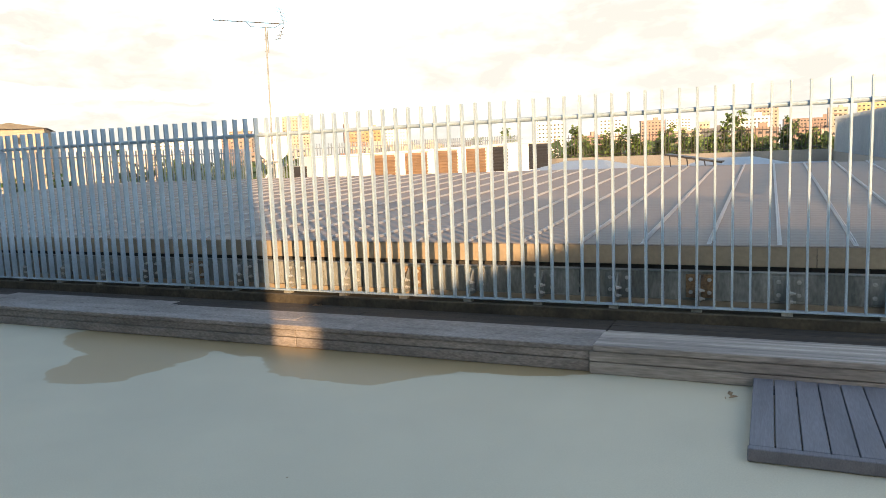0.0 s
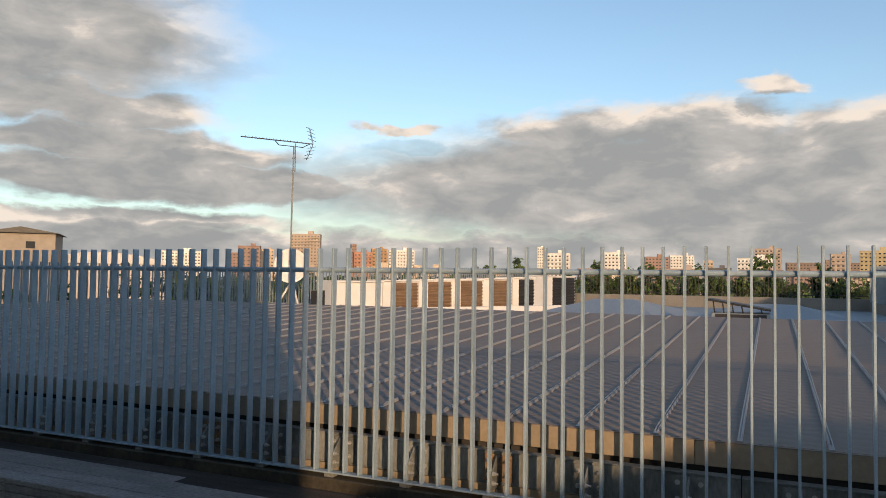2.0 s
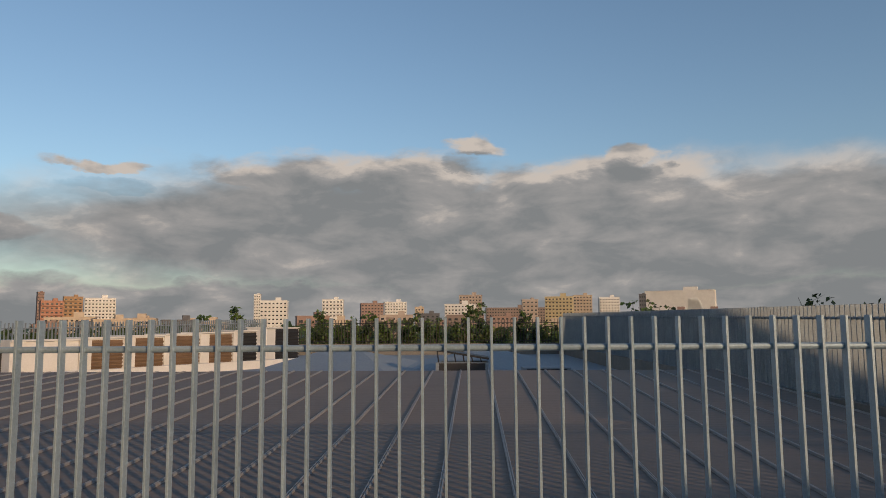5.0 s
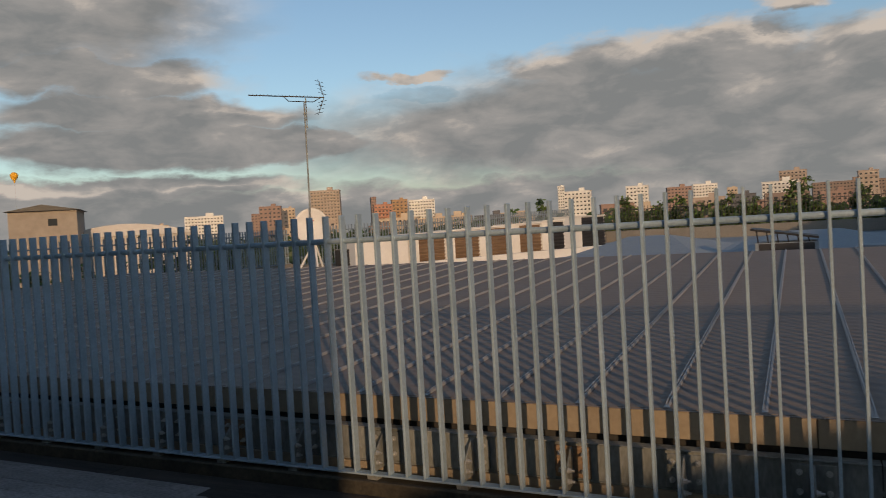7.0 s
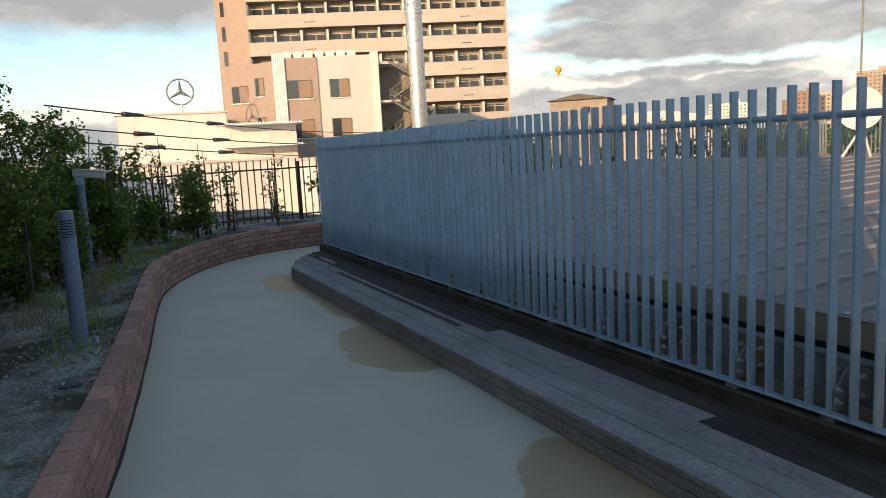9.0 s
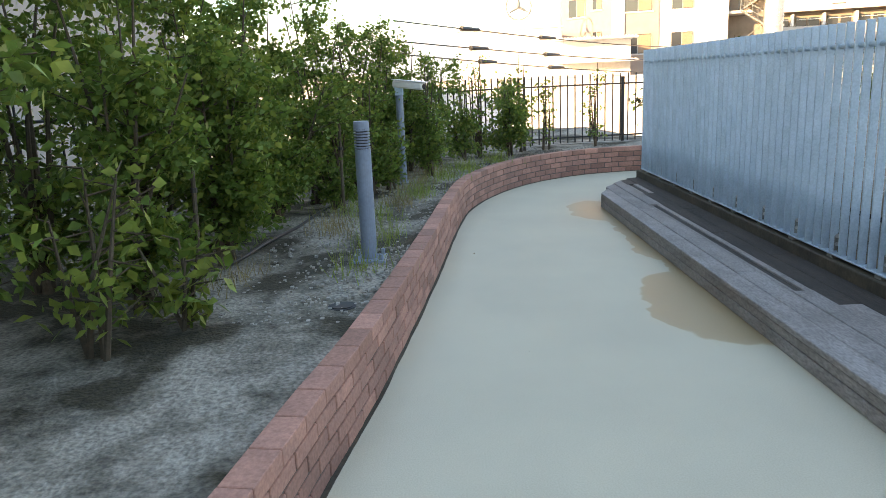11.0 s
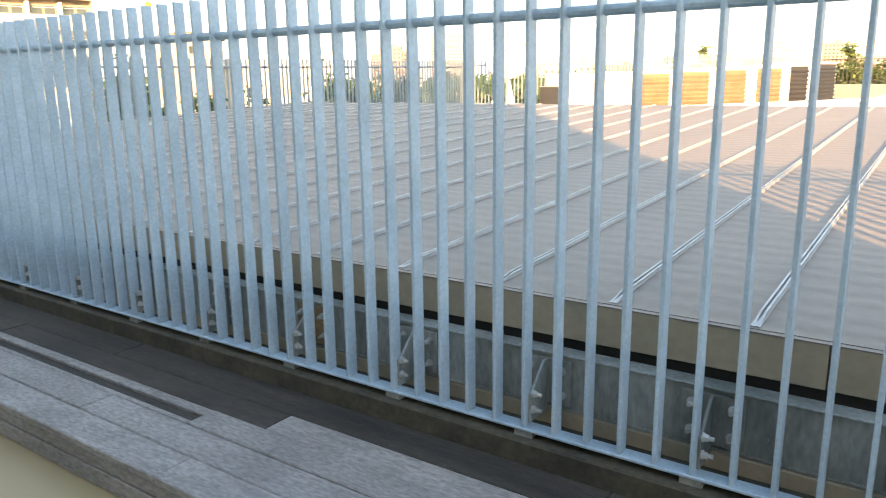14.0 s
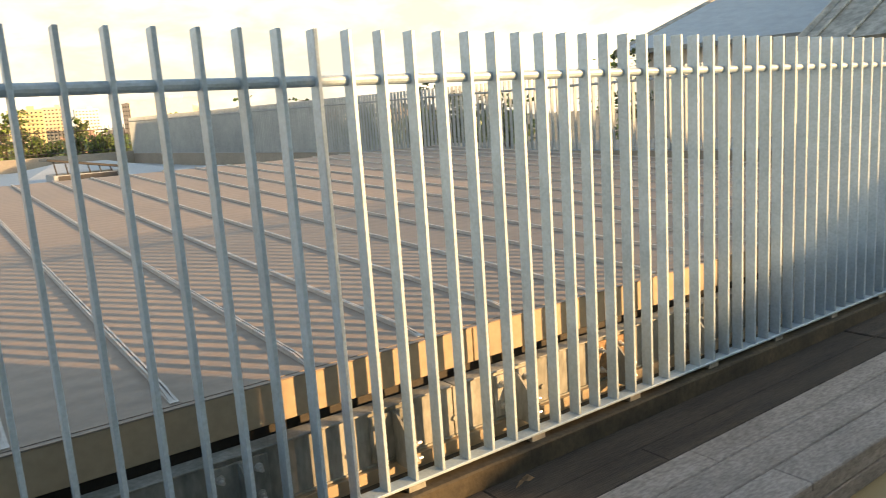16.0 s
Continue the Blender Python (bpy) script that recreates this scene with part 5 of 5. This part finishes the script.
# ---- hut and long roof towards the balloon, and the balloon
hx, hy = far(54.0, 62)
hut = thing("roof_house", "small beige roof house with a shallow dark roof", "building", at=(hx, hy, STREET), turn=46)
hz = EYE_Z + 62 * math.tan(radians(2.9)) - STREET
# hut walls take the darker recess colour to look shaded
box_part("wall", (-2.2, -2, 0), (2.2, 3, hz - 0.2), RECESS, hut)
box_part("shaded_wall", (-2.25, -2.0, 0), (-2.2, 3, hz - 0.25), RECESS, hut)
bm = bmesh.new()
v = [bm.verts.new(p) for p in ((-2.5, -2.3, hz - 0.2), (2.5, -2.3, hz - 0.2), (2.5, 3.3, hz - 0.2), (-2.5, 3.3, hz - 0.2), (0, -2.3, hz + 0.25), (0, 3.3, hz + 0.25))]
for f in ((0, 1, 4), (2, 3, 5), (0, 4, 5, 3), (1, 2, 5, 4), (0, 3, 2, 1)):
    bm.faces.new([v[i] for i in f])
part("roof", bm, BLACK, hut, "dark shallow roof")
box_part("window", (0.3, -2.05, hz - 1.3), (0.9, -1.98, hz - 0.8), GLASS, hut)
lx, ly = far(49.5, 66)
low = thing("vaulted_hall", "long low hall with a pale curved roof", "building", at=(lx, ly, STREET), turn=50)
lz = EYE_Z + 66 * math.tan(radians(1.55)) - STREET
box_part("wall", (-4.5, -2, 0), (5.5, 4, lz - 0.9), TOWER_WALL, low)
bm = bmesh.new()
arc = [(-5 + 11 * i / 14, lz - 0.9 + 0.95 * math.sin(math.pi * i / 14)) for i in range(15)]
front = [bm.verts.new((x, -2.2, z)) for x, z in arc]
back = [bm.verts.new((x, 4.2, z)) for x, z in arc]
for i in range(14):
    bm.faces.new((front[i], front[i + 1], back[i + 1], back[i]))
bm.faces.new(front[::-1])
bm.faces.new(back)
part("curved_roof", bm, PALE_WALL, low, "pale curved roof")
bx_, by_ = far(55.7, 390)
ball = thing("balloon", "small orange advertising balloon in the sky", "balloon", at=(bx_, by_, EYE_Z + 390 * math.tan(radians(5.15))))
bm = bmesh.new()
bmesh.ops.create_uvsphere(bm, u_segments=20, v_segments=14, radius=1.75)
for v in bm.verts:
    if v.co.z < 0:
        f = 1 + 0.45 * min(1, -v.co.z / 1.75)
        v.co.z *= f
        v.co.x *= 1 - 0.35 * (-v.co.z / 2.6)
        v.co.y *= 1 - 0.35 * (-v.co.z / 2.6)
part("envelope", bm, ORANGE, ball, smooth=True)
rod_part("skirt", (0, 0, -3.3), (0, 0, -2.3), 0.25, ORANGE, ball, r2=0.5)
rod_part("tether", (0, 0, STREET - EYE_Z - 390 * math.tan(radians(5.15))), (0, 0, -3.3), 0.03, GALV_OLD, ball, "thin mooring line", n=5)

# ---- neighbouring halls with grey pitched roofs rising above the end of the fence
def sighted(bearing, elev, dist):
    b = radians(bearing)
    return Vector((-0.9 - dist * math.sin(b), -1.8 + dist * math.cos(b), 1.32 + dist * math.tan(radians(elev))))


def pitched_hall(corner, rake, eave, mat, ribs, label):
    """Corner, rake end and eave end of the near roof slope; the far slope falls away behind the ridge."""
    h = thing("pitched_hall", label, "building")
    c0, up, run = corner, (rake - corner) * 4.0, eave - corner
    run.z = 0
    bm = bmesh.new()
    nrm = up.cross(run).normalized() * 0.12
    if nrm.z > 0:
        nrm = -nrm
    top = [bm.verts.new(q) for q in (c0, c0 + run, c0 + run + up, c0 + up)]
    low = [bm.verts.new(v.co + nrm) for v in top]
    bm.faces.new(top), bm.faces.new(low[::-1])
    for i in range(4):
        bm.faces.new((top[i], low[i], low[(i + 1) % 4], top[(i + 1) % 4]))
    back = Vector((up.x, up.y, -up.z))
    far_side = [bm.verts.new(q) for q in (c0 + up, c0 + run + up, c0 + run + up + back, c0 + up + back)]
    bm.faces.new(far_side)
    bmesh.ops.recalc_face_normals(bm, faces=list(bm.faces))
    rf = part("roof", bm, mat, h, "grey pitched metal roof")
    for i in range(ribs):
        q = c0 + run * ((i + 0.5) / ribs) + Vector((0, 0, 0.03))
        rod_part("rib", q, q + up, 0.035, GALV_OLD, rf, n=5)
    rod_part("rake_trim", c0 + Vector((0, 0, -0.05)), c0 + up + Vector((0, 0, -0.05)), 0.11, GALV_OLD, rf, n=6)
    bm = bmesh.new()
    inset = run.normalized() * 0.35 + Vector((up.x, up.y, 0)).normalized() * 0.35
    ring = [c0 + inset, c0 + run + inset, c0 + run + Vector((up.x, up.y, 0)) * 1.9, c0 + Vector((up.x, up.y, 0)) * 1.9 + run.normalized() * 0.35]
    lo = [bm.verts.new((q.x, q.y, STREET)) for q in ring]
    hi = [bm.verts.new((q.x, q.y, c0.z - 0.05)) for q in ring]
    for i in range(4):
        bm.faces.new((lo[i], lo[(i + 1) % 4], hi[(i + 1) % 4], hi[i]))
    bm.faces.new(hi)
    part("wall", bm, PALE_WALL, h)
    return h


pitched_hall(sighted(-49.1, 3.9, 21), sighted(-55.8, 6.8, 25), sighted(-74, 3.9, 20), GALV_DULL, 0, "hall with a smooth pale grey pitched metal roof")
pitched_hall(sighted(-61.0, 3.3, 16), sighted(-64.6, 7.0, 18), sighted(-125, 3.3, 17), GALV_OLD, 26, "hall with a ribbed grey pitched metal roof")

# ---- white works building and its duct far right
dx_, dy_ = far(-16.8, 120)
duct = thing("roof_duct", "curved white metal duct on a far roof", "duct", at=(dx_, dy_, EYE_Z + 120 * math.tan(radians(0.6))), turn=-16)
bm = bmesh.new()
for i in range(8):
    a0 = math.pi / 2 * i / 8
    add_box(bm, (-1.2 + 0.0, -0.8, 0), (1.2 * math.cos(a0), 0.8, 0.3 + 3.0 * math.sin(a0)))
part("cowl", bm, WHITE, duct)
box_part("base", (-1.4, -1, STREET), (1.4, 1, 0), PALE_WALL, duct)

# ---- street trees whose crowns show above the far railing
for i, (b, top, sp) in enumerate(((0.3, 1.9, 1.7), (-0.6, 1.5, 1.5), (5.6, 1.5, 1.4), (3.2, 1.7, 1.3), (-6.3, 1.8, 1.4), (-14.4, 1.9, 1.5), (-21.9, 2.3, 1.6), (20.0, 1.6, 1.2), (17.9, 2.9, 0.7), (14.5, 1.8, 1.2), (11.6, 1.9, 1.5), (10.4, 2.0, 1.0), (32.0, 2.0, 1.3), (24.0, 1.3, 1.8), (-2.8, 1.2, 1.8), (7.6, 1.2, 1.7))):
    x, y = far(b, 58 + 3 * (i % 3))
    shrub(x, y, EYE_Z + 60 * math.tan(radians(top)) - STREET, sp, 520, 700 + i, "dark green street tree far beyond the roof", mats=(LEAF_DARK, LEAF), leaf=0.42, z0=STREET, kind_name="tree", stems=5, low=0.80)

# ---- planting along the far parapet, seen through the railing
rng = random.Random(77)
bm = bmesh.new()
add_box(bm, (-5.0, 26.86, -0.1), (5.8, 28.9, 0.80))
structure("far_planter", bm, PARAPET, "concrete planter behind the far railing", "planter")
for i in range(20):
    x = -4.6 + 0.54 * i + rng.uniform(-0.2, 0.2)
    shrub(x, 27.5 + rng.uniform(-0.2, 0.6), rng.uniform(0.7, 1.25), 0.5, 420, 400 + i, "dark green shrub behind the far railing", mats=(LEAF_DARK, LEAF), leaf=0.13, z0=0.79, stems=4)
for i, (x, h) in enumerate(((-4.2, 2.1), (-2.2, 1.5), (-0.4, 1.6), (1.9, 1.75), (2.5, 1.9), (4.3, 1.5))):
    shrub(x, 27.9, h, 0.38, 260, 430 + i, "thin young tree behind the far railing", mats=(LEAF_DARK, LEAF), leaf=0.15, z0=0.79, kind_name="tree", stems=3, low=0.45)
for i in range(11):
    shrub(-11.5 + rng.uniform(-0.4, 0.3), 1.4 + 1.05 * i, rng.uniform(1.2, 2.0), 0.62, 520, 520 + i, "dark green shrub beyond the end of the roof", mats=(LEAF_DARK, LEAF), leaf=0.11, z0=0.0 if i < 7 else -0.13, stems=5)
bm = bmesh.new()
add_box(bm, (6.3, 2.0, STREET), (9.0, 29.0, 0.75))
structure("side_planter", bm, PARAPET, "concrete planter beyond the side fence", "planter")
for i in range(14):
    shrub(7.2 + rng.uniform(-0.4, 0.6), 8.0 + 1.35 * i, rng.uniform(0.9, 1.5), 0.55, 380, 460 + i, "dark green shrub beyond the side fence", mats=(LEAF_DARK, LEAF), leaf=0.12, z0=0.74, stems=4)
shrub(10.5, 13.5, 3.4, 1.3, 1500, 490, "dark leafed tree beyond the side fence", mats=(LEAF_DARK, LEAF_DARK), leaf=0.16, z0=-1.0, kind_name="tree", stems=7, low=0.5)
shrub(15.0, 11.5, 7.4, 1.3, 900, 491, "sparse tall tree beyond the side fence", mats=(LEAF_DARK, LEAF), leaf=0.16, z0=-4.0, kind_name="tree", stems=5, low=0.55)
bm = bmesh.new()
add_box(bm, (9.2, 10.0, STREET), (17.0, 16.0, -0.9))
structure("planting_bed", bm, SOIL, "raised soil bed for trees beyond the roof", "soil")

# far tree belt at the foot of the city
bm = bmesh.new()
rng = random.Random(9)
for i in range(900):
    b, d = rng.uniform(-40, 62), rng.uniform(70, 145)
    cx, cy = far(b, d)
    zt = EYE_Z + d * math.tan(radians(rng.uniform(-1.6, 0.35)))
    for k in range(16):
        p = Vector((cx + rng.gauss(0, 1.6), cy + rng.gauss(0, 1.6), zt - abs(rng.gauss(0, 1.3))))
        leaf_mesh(bm, p, rng.uniform(0.7, 1.5), rng, 0.2)
tagged(part("far_trees", bm, LEAF_DARK), "dark green belt of far tree crowns", "trees", "", "stuff")

# ---------------------------------------------------------------- bricks last
def brick_mesh(l, w, h, name="brick"):
    bm = bmesh.new()
    add_box(bm, (-l / 2, 0, 0), (l / 2, w, h), 0.003)
    return mesh_of(bm, BRICK, name)


PITCH = 0.207
face_brick, coping_brick = brick_mesh(0.197, 0.04, 0.058), brick_mesh(0.201, 0.104, 0.060, "coping_brick")
COURSE = 0.068
rng = random.Random(12)
for c in range(5):
    z = 0.004 + COURSE * c
    s = 0.35 if c % 2 else 0.35 + PITCH / 2
    while s < CUM[-1] - 0.2:
        p, h = along(s)
        coping = c == 4
        out = 0.004 if coping else rng.uniform(-0.001, 0.003)
        side = Vector((-math.sin(radians(h)), math.cos(radians(h))))
        m = Matrix.Translation((p.x - side.x * out, p.y - side.y * out, z)) @ pose(0, 0, 0, 0, 0, h + rng.uniform(-0.6, 0.6))
        shared(coping_brick if coping else face_brick, "coping_brick" if coping else "brick", wall, m)
        s += PITCH
